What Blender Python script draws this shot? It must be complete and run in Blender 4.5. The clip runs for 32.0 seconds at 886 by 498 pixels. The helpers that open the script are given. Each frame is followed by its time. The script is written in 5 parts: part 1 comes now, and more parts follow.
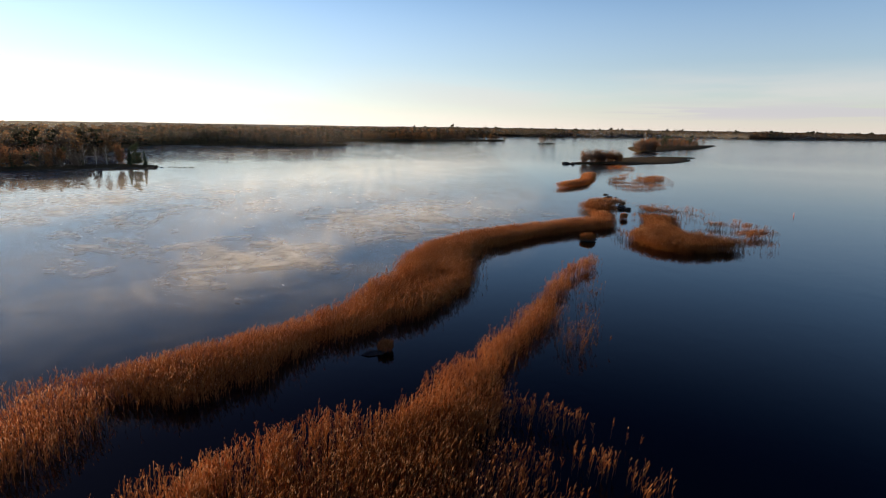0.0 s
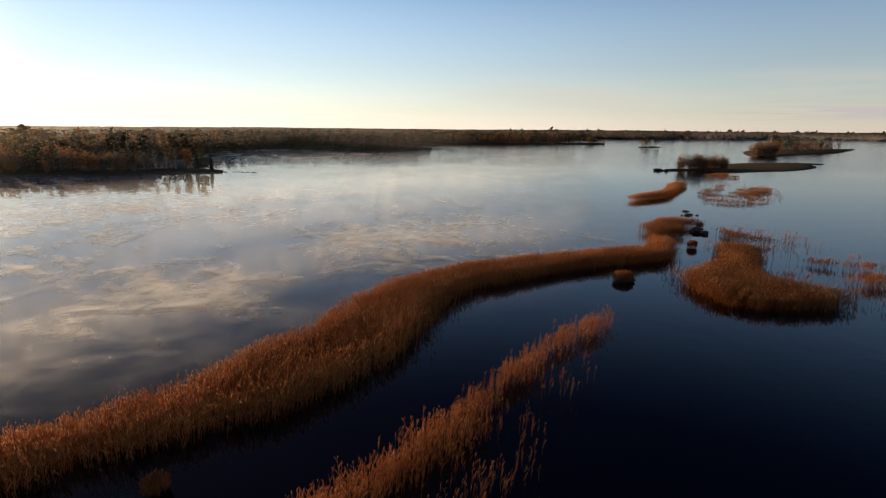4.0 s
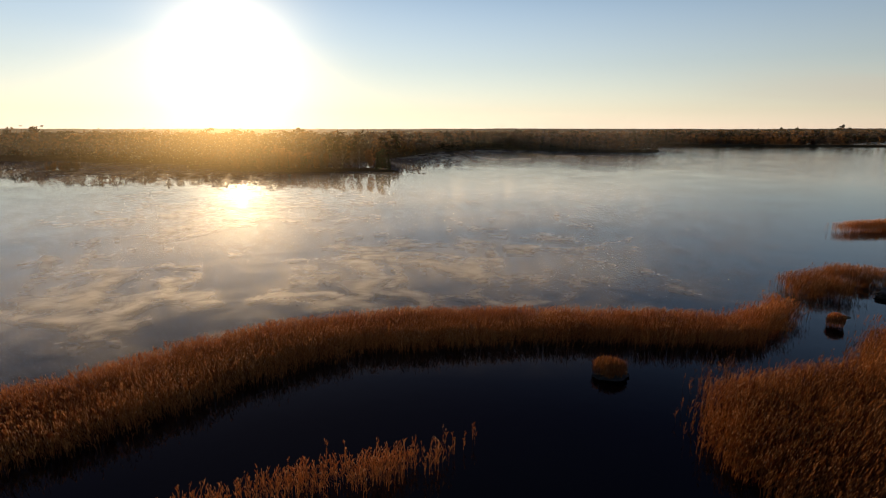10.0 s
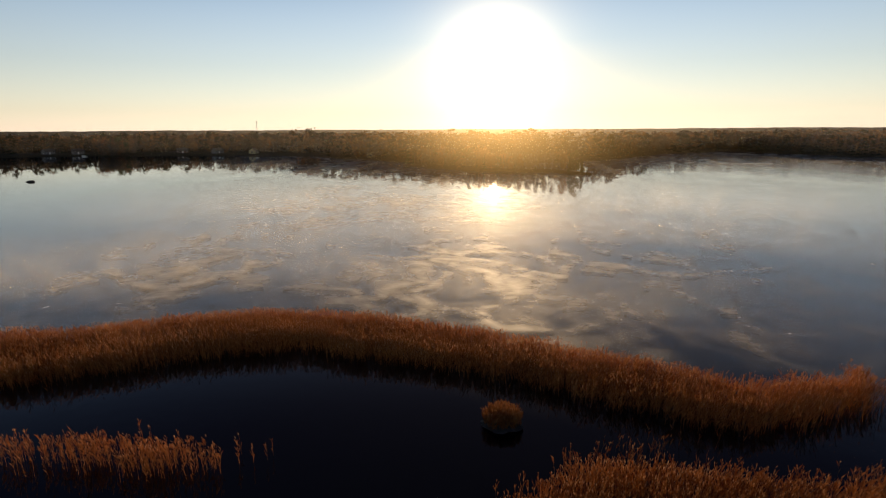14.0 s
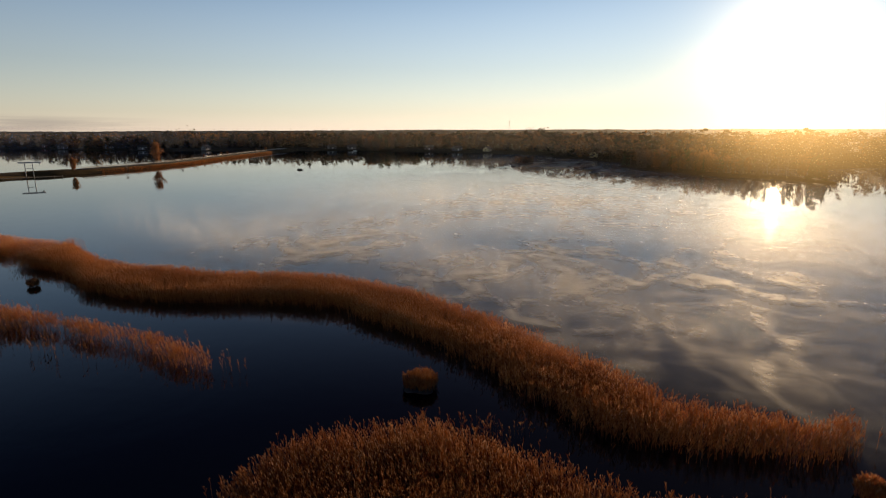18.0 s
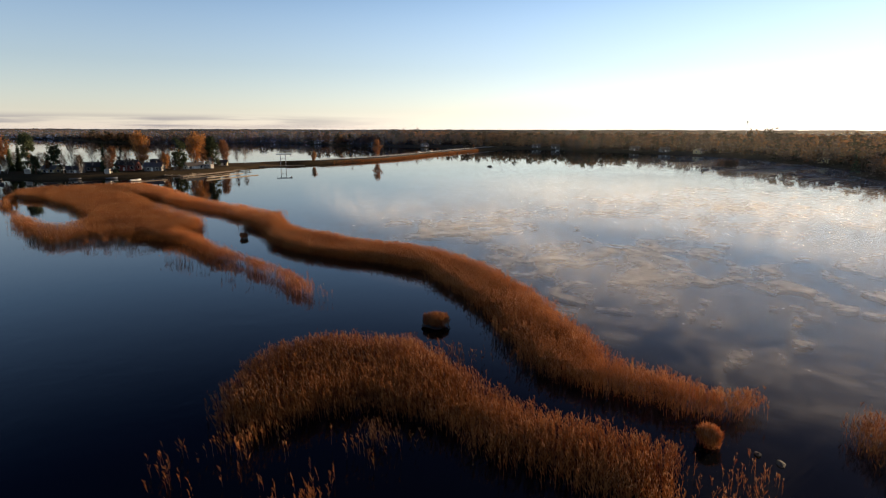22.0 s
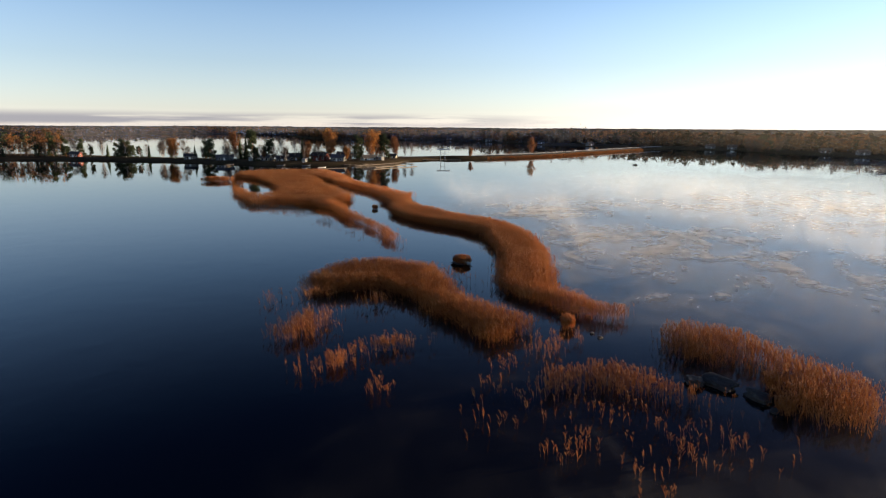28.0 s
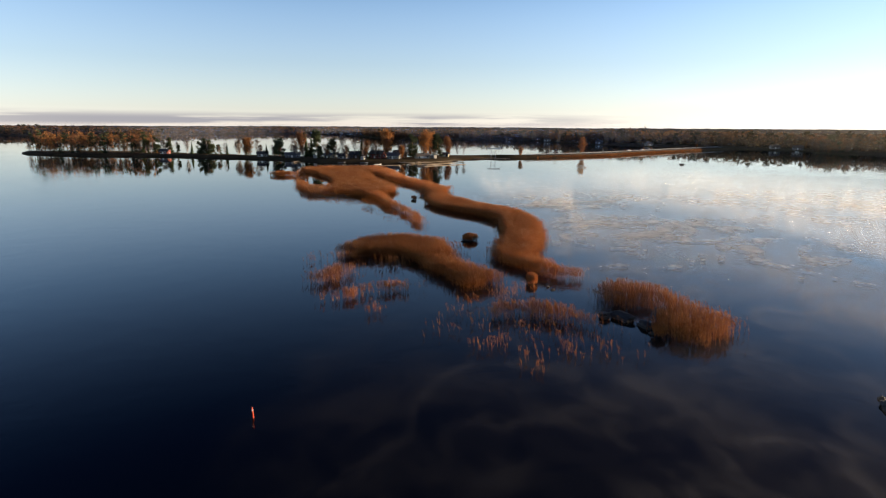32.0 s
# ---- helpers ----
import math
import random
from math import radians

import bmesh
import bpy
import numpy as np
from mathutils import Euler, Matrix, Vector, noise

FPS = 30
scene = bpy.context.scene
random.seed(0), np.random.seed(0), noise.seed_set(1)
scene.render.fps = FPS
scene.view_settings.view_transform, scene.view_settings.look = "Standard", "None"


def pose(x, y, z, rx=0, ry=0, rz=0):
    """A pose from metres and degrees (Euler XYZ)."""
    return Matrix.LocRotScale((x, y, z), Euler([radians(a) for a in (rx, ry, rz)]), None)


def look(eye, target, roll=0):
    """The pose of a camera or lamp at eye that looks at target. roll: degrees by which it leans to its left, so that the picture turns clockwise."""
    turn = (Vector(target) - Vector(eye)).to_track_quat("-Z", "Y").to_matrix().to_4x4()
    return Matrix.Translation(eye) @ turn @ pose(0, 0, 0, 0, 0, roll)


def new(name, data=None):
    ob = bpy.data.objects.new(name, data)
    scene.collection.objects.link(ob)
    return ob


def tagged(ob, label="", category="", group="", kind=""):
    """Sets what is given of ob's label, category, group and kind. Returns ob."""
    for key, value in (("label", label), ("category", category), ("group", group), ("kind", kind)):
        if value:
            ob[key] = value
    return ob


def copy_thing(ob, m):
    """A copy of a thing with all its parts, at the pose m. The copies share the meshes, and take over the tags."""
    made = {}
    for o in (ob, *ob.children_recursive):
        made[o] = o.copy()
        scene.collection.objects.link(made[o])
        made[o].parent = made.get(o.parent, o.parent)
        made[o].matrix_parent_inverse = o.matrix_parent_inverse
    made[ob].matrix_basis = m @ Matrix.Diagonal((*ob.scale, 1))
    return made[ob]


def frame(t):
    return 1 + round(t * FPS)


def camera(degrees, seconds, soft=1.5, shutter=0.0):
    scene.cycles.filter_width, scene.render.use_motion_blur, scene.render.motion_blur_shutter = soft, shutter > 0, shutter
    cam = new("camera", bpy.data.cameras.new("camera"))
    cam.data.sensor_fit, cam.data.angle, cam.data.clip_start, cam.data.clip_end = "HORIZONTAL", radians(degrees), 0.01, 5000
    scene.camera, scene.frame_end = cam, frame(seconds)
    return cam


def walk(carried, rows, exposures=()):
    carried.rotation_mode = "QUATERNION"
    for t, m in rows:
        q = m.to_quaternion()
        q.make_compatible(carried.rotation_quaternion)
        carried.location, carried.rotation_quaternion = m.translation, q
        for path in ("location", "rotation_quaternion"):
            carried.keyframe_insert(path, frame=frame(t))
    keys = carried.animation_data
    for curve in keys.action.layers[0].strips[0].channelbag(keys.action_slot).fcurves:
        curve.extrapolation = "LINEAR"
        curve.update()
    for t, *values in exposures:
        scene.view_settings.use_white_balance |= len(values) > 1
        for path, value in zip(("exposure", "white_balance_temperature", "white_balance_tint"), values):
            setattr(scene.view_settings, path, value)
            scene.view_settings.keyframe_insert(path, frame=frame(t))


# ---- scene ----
cam = camera(77.9, 32.0, 1.15)
PATH = [
    (0, (1.227, 3.591, 20.292), (1.226, 5.543, 19.856), 0.9),
    (0.5, (3.2, 6.643, 20.294), (3.178, 8.595, 19.86), 0.9),
    (1, (5.182, 9.674, 20.28), (5.134, 11.626, 19.847), 0.8),
    (1.5, (7.111, 12.691, 20.262), (7.027, 14.642, 19.831), 0.8),
    (2, (9.09, 15.631, 20.249), (8.971, 17.581, 19.819), 0.8),
    (2.5, (11.106, 18.484, 20.248), (10.946, 20.43, 19.818), 0.7),
    (4.5, (19.324, 29.549, 20.564), (18.87, 31.449, 20.135), 0.5),
    (5, (21.369, 32.323, 20.633), (20.828, 34.201, 20.205), 0.5),
    (5.5, (23.463, 35.1, 20.669), (22.842, 36.952, 20.242), 0.5),
    (6, (25.496, 37.952, 20.689), (24.802, 39.779, 20.261), 0.4),
    (6.5, (27.588, 40.873, 20.726), (26.836, 42.676, 20.298), 0.4),
    (7, (29.703, 43.774, 20.696), (28.9, 45.554, 20.268), 0.3),
    (7.5, (31.847, 46.657, 20.639), (30.994, 48.414, 20.21), 0.3),
    (8, (33.985, 49.518, 20.589), (33.071, 51.244, 20.159), 0.2),
    (8.5, (36.102, 52.351, 20.54), (35.126, 54.042, 20.11), 0.2),
    (9, (38.259, 55.131, 20.482), (37.219, 56.784, 20.051), 0.1),
    (9.5, (40.428, 57.939, 20.444), (39.328, 59.553, 20.013), 0.1),
    (10, (42.548, 60.766, 20.43), (41.38, 62.331, 19.999), 0.0),
    (10.5, (44.605, 63.554, 20.461), (43.367, 65.065, 20.031), -0.1),
    (11, (46.66, 66.268, 20.52), (45.354, 67.72, 20.089), -0.1),
    (11.5, (48.65, 69.06, 20.62), (47.274, 70.446, 20.189), -0.2),
    (12, (50.583, 71.913, 20.708), (49.139, 73.227, 20.276), -0.3),
    (12.5, (52.385, 74.902, 20.792), (50.867, 76.13, 20.361), -0.2),
    (13, (54.186, 77.775, 20.776), (52.591, 78.902, 20.344), -0.3),
    (13.5, (55.961, 80.6, 20.741), (54.296, 81.62, 20.31), -0.4),
    (14, (57.734, 83.444, 20.713), (56.005, 84.352, 20.284), -0.3),
    (14.5, (59.343, 86.216, 20.699), (57.558, 87.011, 20.269), -0.3),
    (16.5, (65.135, 96.858, 20.596), (63.215, 97.222, 20.169), -0.3),
    (17, (66.519, 99.387, 20.601), (64.584, 99.653, 20.174), -0.2),
    (17.5, (67.99, 101.841, 20.615), (66.043, 102.008, 20.189), -0.2),
    (18, (69.574, 104.332, 20.65), (67.62, 104.393, 20.223), -0.2),
    (18.5, (71.024, 106.855, 20.672), (69.071, 106.813, 20.247), -0.1),
    (19, (72.464, 109.326, 20.723), (70.515, 109.18, 20.298), -0.0),
    (19.5, (73.882, 111.771, 20.762), (71.942, 111.535, 20.335), 0.0),
    (20, (75.335, 114.318, 20.797), (73.409, 113.986, 20.369), 0.0),
    (20.5, (76.732, 116.811, 20.813), (74.826, 116.385, 20.385), 0.1),
    (21, (78.076, 119.364, 20.843), (76.193, 118.843, 20.416), 0.1),
    (21.5, (79.429, 121.908, 20.881), (77.574, 121.296, 20.454), 0.1),
    (22, (80.773, 124.404, 20.921), (78.945, 123.715, 20.493), 0.1),
    (22.5, (82.162, 126.852, 20.946), (80.354, 126.112, 20.518), 0.1),
    (23, (83.508, 129.306, 20.978), (81.711, 128.539, 20.549), 0.1),
    (23.5, (84.729, 131.842, 21.034), (82.955, 131.025, 20.604), 0.2),
    (24, (85.91, 134.368, 21.098), (84.171, 133.479, 20.668), 0.2),
    (24.5, (87.047, 136.933, 21.096), (85.349, 135.969, 20.665), 0.2),
    (25, (88.114, 139.511, 21.052), (86.459, 138.473, 20.621), 0.3),
    (25.5, (89.198, 142.049, 21.004), (87.59, 140.94, 20.574), 0.3),
    (26, (90.337, 144.559, 20.961), (88.761, 143.406, 20.53), 0.3),
    (26.5, (91.442, 147.079, 20.94), (89.903, 145.877, 20.508), 0.3),
    (28.5, (95.979, 156.822, 21.007), (94.471, 155.582, 20.573), 0.4),
    (29, (96.973, 159.262, 21.069), (95.477, 158.006, 20.636), 0.5),
    (29.5, (97.97, 161.639, 21.082), (96.493, 160.362, 20.648), 0.4),
    (30, (98.972, 164.085, 21.062), (97.519, 162.781, 20.627), 0.4),
    (30.5, (100.028, 166.554, 21.024), (98.595, 165.228, 20.59), 0.4),
    (31, (101.09, 169.021, 20.984), (99.683, 167.667, 20.548), 0.3),
    (31.5, (102.089, 171.355, 21.028), (100.707, 169.976, 20.591), 0.3),
    (32, (103.059, 173.575, 21.127), (101.699, 172.175, 20.691), 0.3),
]
EXPOSURES = [(0, 0.66, 6650, 11), (4, 0.40, 7150, 12), (6, 0.16, 7500, 12), (9, 0.15, 7950, 13), (13, 0.17, 8250, 14), (17, 0.11, 7950, 14), (19, 0.36, 7700, 13), (21, 0.62, 7350, 13), (24, 0.88, 6800, 12), (32, 0.92, 6650, 11)]
walk(cam, [(t, look(eye, target, roll)) for t, eye, target, roll in PATH], EXPOSURES)

# ---- world, sun, exposure ----
SUN_AZ, SUN_EL = 57.0, 6.2
sun_way = Vector((-math.sin(radians(SUN_AZ)) * math.cos(radians(SUN_EL)),
                  math.cos(radians(SUN_AZ)) * math.cos(radians(SUN_EL)), math.sin(radians(SUN_EL))))
world = bpy.data.worlds.new("dawn_sky")
scene.world = world
world.use_nodes = True
wn, wl = world.node_tree.nodes, world.node_tree.links
wn.clear()
sky = wn.new("ShaderNodeTexSky")
sky.sky_type = "NISHITA"
sky.sun_disc = False
sky.sun_elevation, sky.sun_rotation = radians(SUN_EL), radians(-SUN_AZ)
sky.air_density, sky.dust_density, sky.ozone_density = 1.0, 0.0, 2.5
w_bg = wn.new("ShaderNodeBackground")
w_bg.inputs["Strength"].default_value = 0.15
w_out = wn.new("ShaderNodeOutputWorld")
w_hsv = wn.new("ShaderNodeHueSaturation")
w_low = wn.new("ShaderNodeTexCoord")
w_lowz = wn.new("ShaderNodeSeparateXYZ"); wl.new(w_low.outputs["Generated"], w_lowz.inputs[0])
w_sat = wn.new("ShaderNodeMapRange")
w_sat.inputs[1].default_value, w_sat.inputs[2].default_value, w_sat.inputs[3].default_value, w_sat.inputs[4].default_value = 0.0, 0.24, 0.48, 0.98
wl.new(w_lowz.outputs[2], w_sat.inputs[0]); wl.new(w_sat.outputs[0], w_hsv.inputs["Saturation"])
w_tint = wn.new("ShaderNodeMix")
w_tint.data_type, w_tint.blend_type = "RGBA", "MULTIPLY"
w_tint.inputs["Factor"].default_value = 1.0
w_tint.inputs[7].default_value = (0.93, 0.97, 1.17, 1)
wl.new(sky.outputs[0], w_hsv.inputs["Color"])
wl.new(w_hsv.outputs[0], w_tint.inputs[6])

# Higher up the sky deepens to a clear dark blue
w_up = wn.new("ShaderNodeTexCoord")
w_upz = wn.new("ShaderNodeSeparateXYZ"); wl.new(w_up.outputs["Generated"], w_upz.inputs[0])
w_high = wn.new("ShaderNodeMapRange"); w_high.interpolation_type = "SMOOTHSTEP"
w_high.inputs[1].default_value, w_high.inputs[2].default_value = 0.165, 0.50
wl.new(w_upz.outputs[2], w_high.inputs[0])
w_deep = wn.new("ShaderNodeMix"); w_deep.data_type, w_deep.blend_type = "RGBA", "MULTIPLY"
w_deep.inputs[7].default_value = (0.03, 0.086, 0.19, 1)
wl.new(w_high.outputs[0], w_deep.inputs["Factor"]); wl.new(w_tint.outputs[2], w_deep.inputs[6])

# The sun's own glow in the thin haze round it
w_dir = wn.new("ShaderNodeTexCoord")
w_dot = wn.new("ShaderNodeVectorMath"); w_dot.operation = "DOT_PRODUCT"; w_dot.inputs[1].default_value = sun_way
w_nrm = wn.new("ShaderNodeVectorMath"); w_nrm.operation = "NORMALIZE"
wl.new(w_dir.outputs["Generated"], w_nrm.inputs[0]); wl.new(w_nrm.outputs[0], w_dot.inputs[0])
w_sum_of = w_deep.outputs[2]
for width, strength, hue in ((2.05, 38.0, (1.0, 0.86, 0.60)), (24.0, 0.8, (1.0, 0.76, 0.22))):
    glow = w_dot.outputs["Value"]
    for operation, value in (("MINIMUM", 0.999999), ("ARCCOSINE", 0), ("DIVIDE", -radians(width)), ("EXPONENT", 0), ("MULTIPLY", strength)):
        w_m = wn.new("ShaderNodeMath"); w_m.operation = operation; w_m.inputs[1].default_value = value
        wl.new(glow, w_m.inputs[0]); glow = w_m.outputs[0]
    w_glow = wn.new("ShaderNodeVectorMath"); w_glow.operation = "SCALE"; w_glow.inputs[0].default_value = hue
    wl.new(glow, w_glow.inputs["Scale"])
    w_sum = wn.new("ShaderNodeVectorMath"); w_sum.operation = "ADD"
    wl.new(w_sum_of, w_sum.inputs[0]); wl.new(w_glow.outputs[0], w_sum.inputs[1]); w_sum_of = w_sum.outputs[0]

# Thin cloud near the horizon: a pale veil to the north-east, a grey bank to the south
w_co = wn.new("ShaderNodeTexCoord")
w_xyz = wn.new("ShaderNodeSeparateXYZ")
wl.new(w_co.outputs["Generated"], w_xyz.inputs[0])


def cloud(last, az, spread, z_low, z_top, colour, amount, low, high, stretch, seed):
    toward = wn.new("ShaderNodeVectorMath"); toward.operation = "DOT_PRODUCT"
    toward.inputs[1].default_value = (-math.sin(radians(az)), math.cos(radians(az)), 0)
    wl.new(w_co.outputs["Generated"], toward.inputs[0])
    side = wn.new("ShaderNodeMapRange"); side.interpolation_type = "SMOOTHSTEP"
    side.inputs[1].default_value, side.inputs[2].default_value = math.cos(radians(spread)), math.cos(radians(spread * 0.3))
    wl.new(toward.outputs["Value"], side.inputs[0])
    rise = wn.new("ShaderNodeMapRange"); rise.interpolation_type = "SMOOTHSTEP"
    rise.inputs[1].default_value, rise.inputs[2].default_value = z_low, z_low + (z_top - z_low) * 0.35
    wl.new(w_xyz.outputs[2], rise.inputs[0])
    fall = wn.new("ShaderNodeMapRange"); fall.interpolation_type = "SMOOTHSTEP"
    fall.inputs[1].default_value, fall.inputs[2].default_value, fall.inputs[3].default_value, fall.inputs[4].default_value = z_low + (z_top - z_low) * 0.5, z_top, 1, 0
    wl.new(w_xyz.outputs[2], fall.inputs[0])
    mp = wn.new("ShaderNodeMapping"); mp.inputs["Scale"].default_value = (1, 1, stretch); mp.inputs["Location"].default_value = (seed, 0, 0)
    wl.new(w_co.outputs["Generated"], mp.inputs["Vector"])
    nz = wn.new("ShaderNodeTexNoise"); nz.inputs["Scale"].default_value, nz.inputs["Detail"].default_value = 3.0, 5
    wl.new(mp.outputs[0], nz.inputs["Vector"])
    th = wn.new("ShaderNodeMapRange"); th.interpolation_type = "SMOOTHSTEP"
    th.inputs[1].default_value, th.inputs[2].default_value = low, high
    wl.new(nz.outputs["Fac"], th.inputs[0])
    fac = th.outputs[0]
    for other in (side.outputs[0], rise.outputs[0], fall.outputs[0]):
        m = wn.new("ShaderNodeMath"); m.operation = "MULTIPLY"
        wl.new(fac, m.inputs[0]); wl.new(other, m.inputs[1]); fac = m.outputs[0]
    m = wn.new("ShaderNodeMath"); m.operation = "MULTIPLY"; m.inputs[1].default_value = amount
    wl.new(fac, m.inputs[0])
    mix = wn.new("ShaderNodeMix"); mix.data_type = "RGBA"
    wl.new(m.outputs[0], mix.inputs["Factor"]); wl.new(last, mix.inputs[6]); mix.inputs[7].default_value = (*colour, 1)
    return mix.outputs[2]


sky_colour = cloud(w_sum.outputs[0], -30, 50, 0.012, 0.11, (3.3, 3.15, 3.05), 0.46, 0.36, 0.62, 9, 0.0)
sky_colour = cloud(sky_colour, -34, 26, 0.012, 0.05, (2.6, 2.55, 2.8), 0.7, 0.5, 0.6, 26, 3.0)
sky_colour = cloud(sky_colour, 152, 40, -0.004, 0.026, (1.3, 1.32, 1.5), 0.9, 0.42, 0.56, 20, 5.0)
wl.new(sky_colour, w_bg.inputs["Color"])
wl.new(w_bg.outputs[0], w_out.inputs["Surface"])

sun_data = bpy.data.lights.new("sun", "SUN")
sun_data.energy, sun_data.angle, sun_data.color = 5.0, radians(0.6), (1.0, 0.76, 0.50)
sun = new("sun", sun_data)
sun.matrix_world = look(sun_way * 500, (0, 0, 0))

# ---- materials ----
def material(name):
    m = bpy.data.materials.new(name)
    m.use_nodes = True
    m.node_tree.nodes.clear()
    return m, m.node_tree.nodes, m.node_tree.links


def ramp_node(nodes, stops):
    r = nodes.new("ShaderNodeValToRGB")
    while len(r.color_ramp.elements) < len(stops):
        r.color_ramp.elements.new(0.5)
    for e, (p, c) in zip(r.color_ramp.elements, stops):
        e.position, e.color = p, (*c, 1)
    return r


def noise_node(nodes, links, scale, detail=3.0, rough=0.55, vector=None, distortion=0.0):
    n = nodes.new("ShaderNodeTexNoise")
    n.inputs["Scale"].default_value, n.inputs["Detail"].default_value = scale, detail
    n.inputs["Roughness"].default_value, n.inputs["Distortion"].default_value = rough, distortion
    if vector is not None:
        links.new(vector, n.inputs["Vector"])
    return n


def surface(name, stops, scale=0.5, rough=0.85, bump=0.3, bump_scale=6.0, fine=0.5, metal=0.0, detail=4.0):
    """A matt surface whose colour wanders between stops at one size, with grain and relief at a finer one."""
    m, n, l = material(name)
    out, b = n.new("ShaderNodeOutputMaterial"), n.new("ShaderNodeBsdfPrincipled")
    tc = n.new("ShaderNodeTexCoord")
    n1 = noise_node(n, l, scale, detail, 0.6, tc.outputs["Object"])
    n2 = noise_node(n, l, bump_scale, 3, 0.6, tc.outputs["Object"])
    mix = n.new("ShaderNodeMath"); mix.operation = "MULTIPLY_ADD"
    l.new(n2.outputs["Fac"], mix.inputs[0]); mix.inputs[1].default_value = fine
    sub = n.new("ShaderNodeMath"); sub.operation = "SUBTRACT"; sub.inputs[1].default_value = fine * 0.5
    l.new(n1.outputs["Fac"], mix.inputs[2]); l.new(mix.outputs[0], sub.inputs[0])
    r = ramp_node(n, stops)
    l.new(sub.outputs[0], r.inputs[0])
    l.new(r.outputs[0], b.inputs["Base Color"])
    bp = n.new("ShaderNodeBump"); bp.inputs["Strength"].default_value = bump; bp.inputs["Distance"].default_value = 0.05
    l.new(n2.outputs["Fac"], bp.inputs["Height"]); l.new(bp.outputs[0], b.inputs["Normal"])
    b.inputs["Specular IOR Level"].default_value = 0.5 if rough < 0.9 else 0.05
    b.inputs["Roughness"].default_value, b.inputs["Metallic"].default_value = rough, metal
    l.new(b.outputs[0], out.inputs["Surface"])
    return m


def foliage(name, stops, through_light=0.35, patch=0.05):
    """Leaves, needles and reed blades: each piece its own shade, wandering over the stand, part of the light passing through."""
    m, n, l = material(name)
    out = n.new("ShaderNodeOutputMaterial")
    geo, tc = n.new("ShaderNodeNewGeometry"), n.new("ShaderNodeTexCoord")
    info = n.new("ShaderNodeObjectInfo")
    big = noise_node(n, l, patch, 2, 0.5, tc.outputs["Object"])
    a = n.new("ShaderNodeMath"); a.operation = "MULTIPLY_ADD"
    l.new(geo.outputs["Random Per Island"], a.inputs[0]); a.inputs[1].default_value = 0.6
    s = n.new("ShaderNodeMath"); s.operation = "MULTIPLY_ADD"; s.inputs[1].default_value = 0.9; s.inputs[2].default_value = -0.25
    l.new(big.outputs["Fac"], s.inputs[0]); l.new(s.outputs[0], a.inputs[2])
    r = ramp_node(n, stops); l.new(a.outputs[0], r.inputs[0])
    hsv = n.new("ShaderNodeHueSaturation")
    v = n.new("ShaderNodeMapRange"); v.inputs[3].default_value, v.inputs[4].default_value = 0.75, 1.25
    l.new(info.outputs["Random"], v.inputs[0]); l.new(v.outputs[0], hsv.inputs["Value"])
    l.new(r.outputs[0], hsv.inputs["Color"])
    d, t, mx = n.new("ShaderNodeBsdfDiffuse"), n.new("ShaderNodeBsdfTranslucent"), n.new("ShaderNodeMixShader")
    l.new(hsv.outputs[0], d.inputs["Color"]); l.new(hsv.outputs[0], t.inputs["Color"])
    mx.inputs[0].default_value = through_light
    l.new(d.outputs[0], mx.inputs[1]); l.new(t.outputs[0], mx.inputs[2]); l.new(mx.outputs[0], out.inputs["Surface"])
    return m


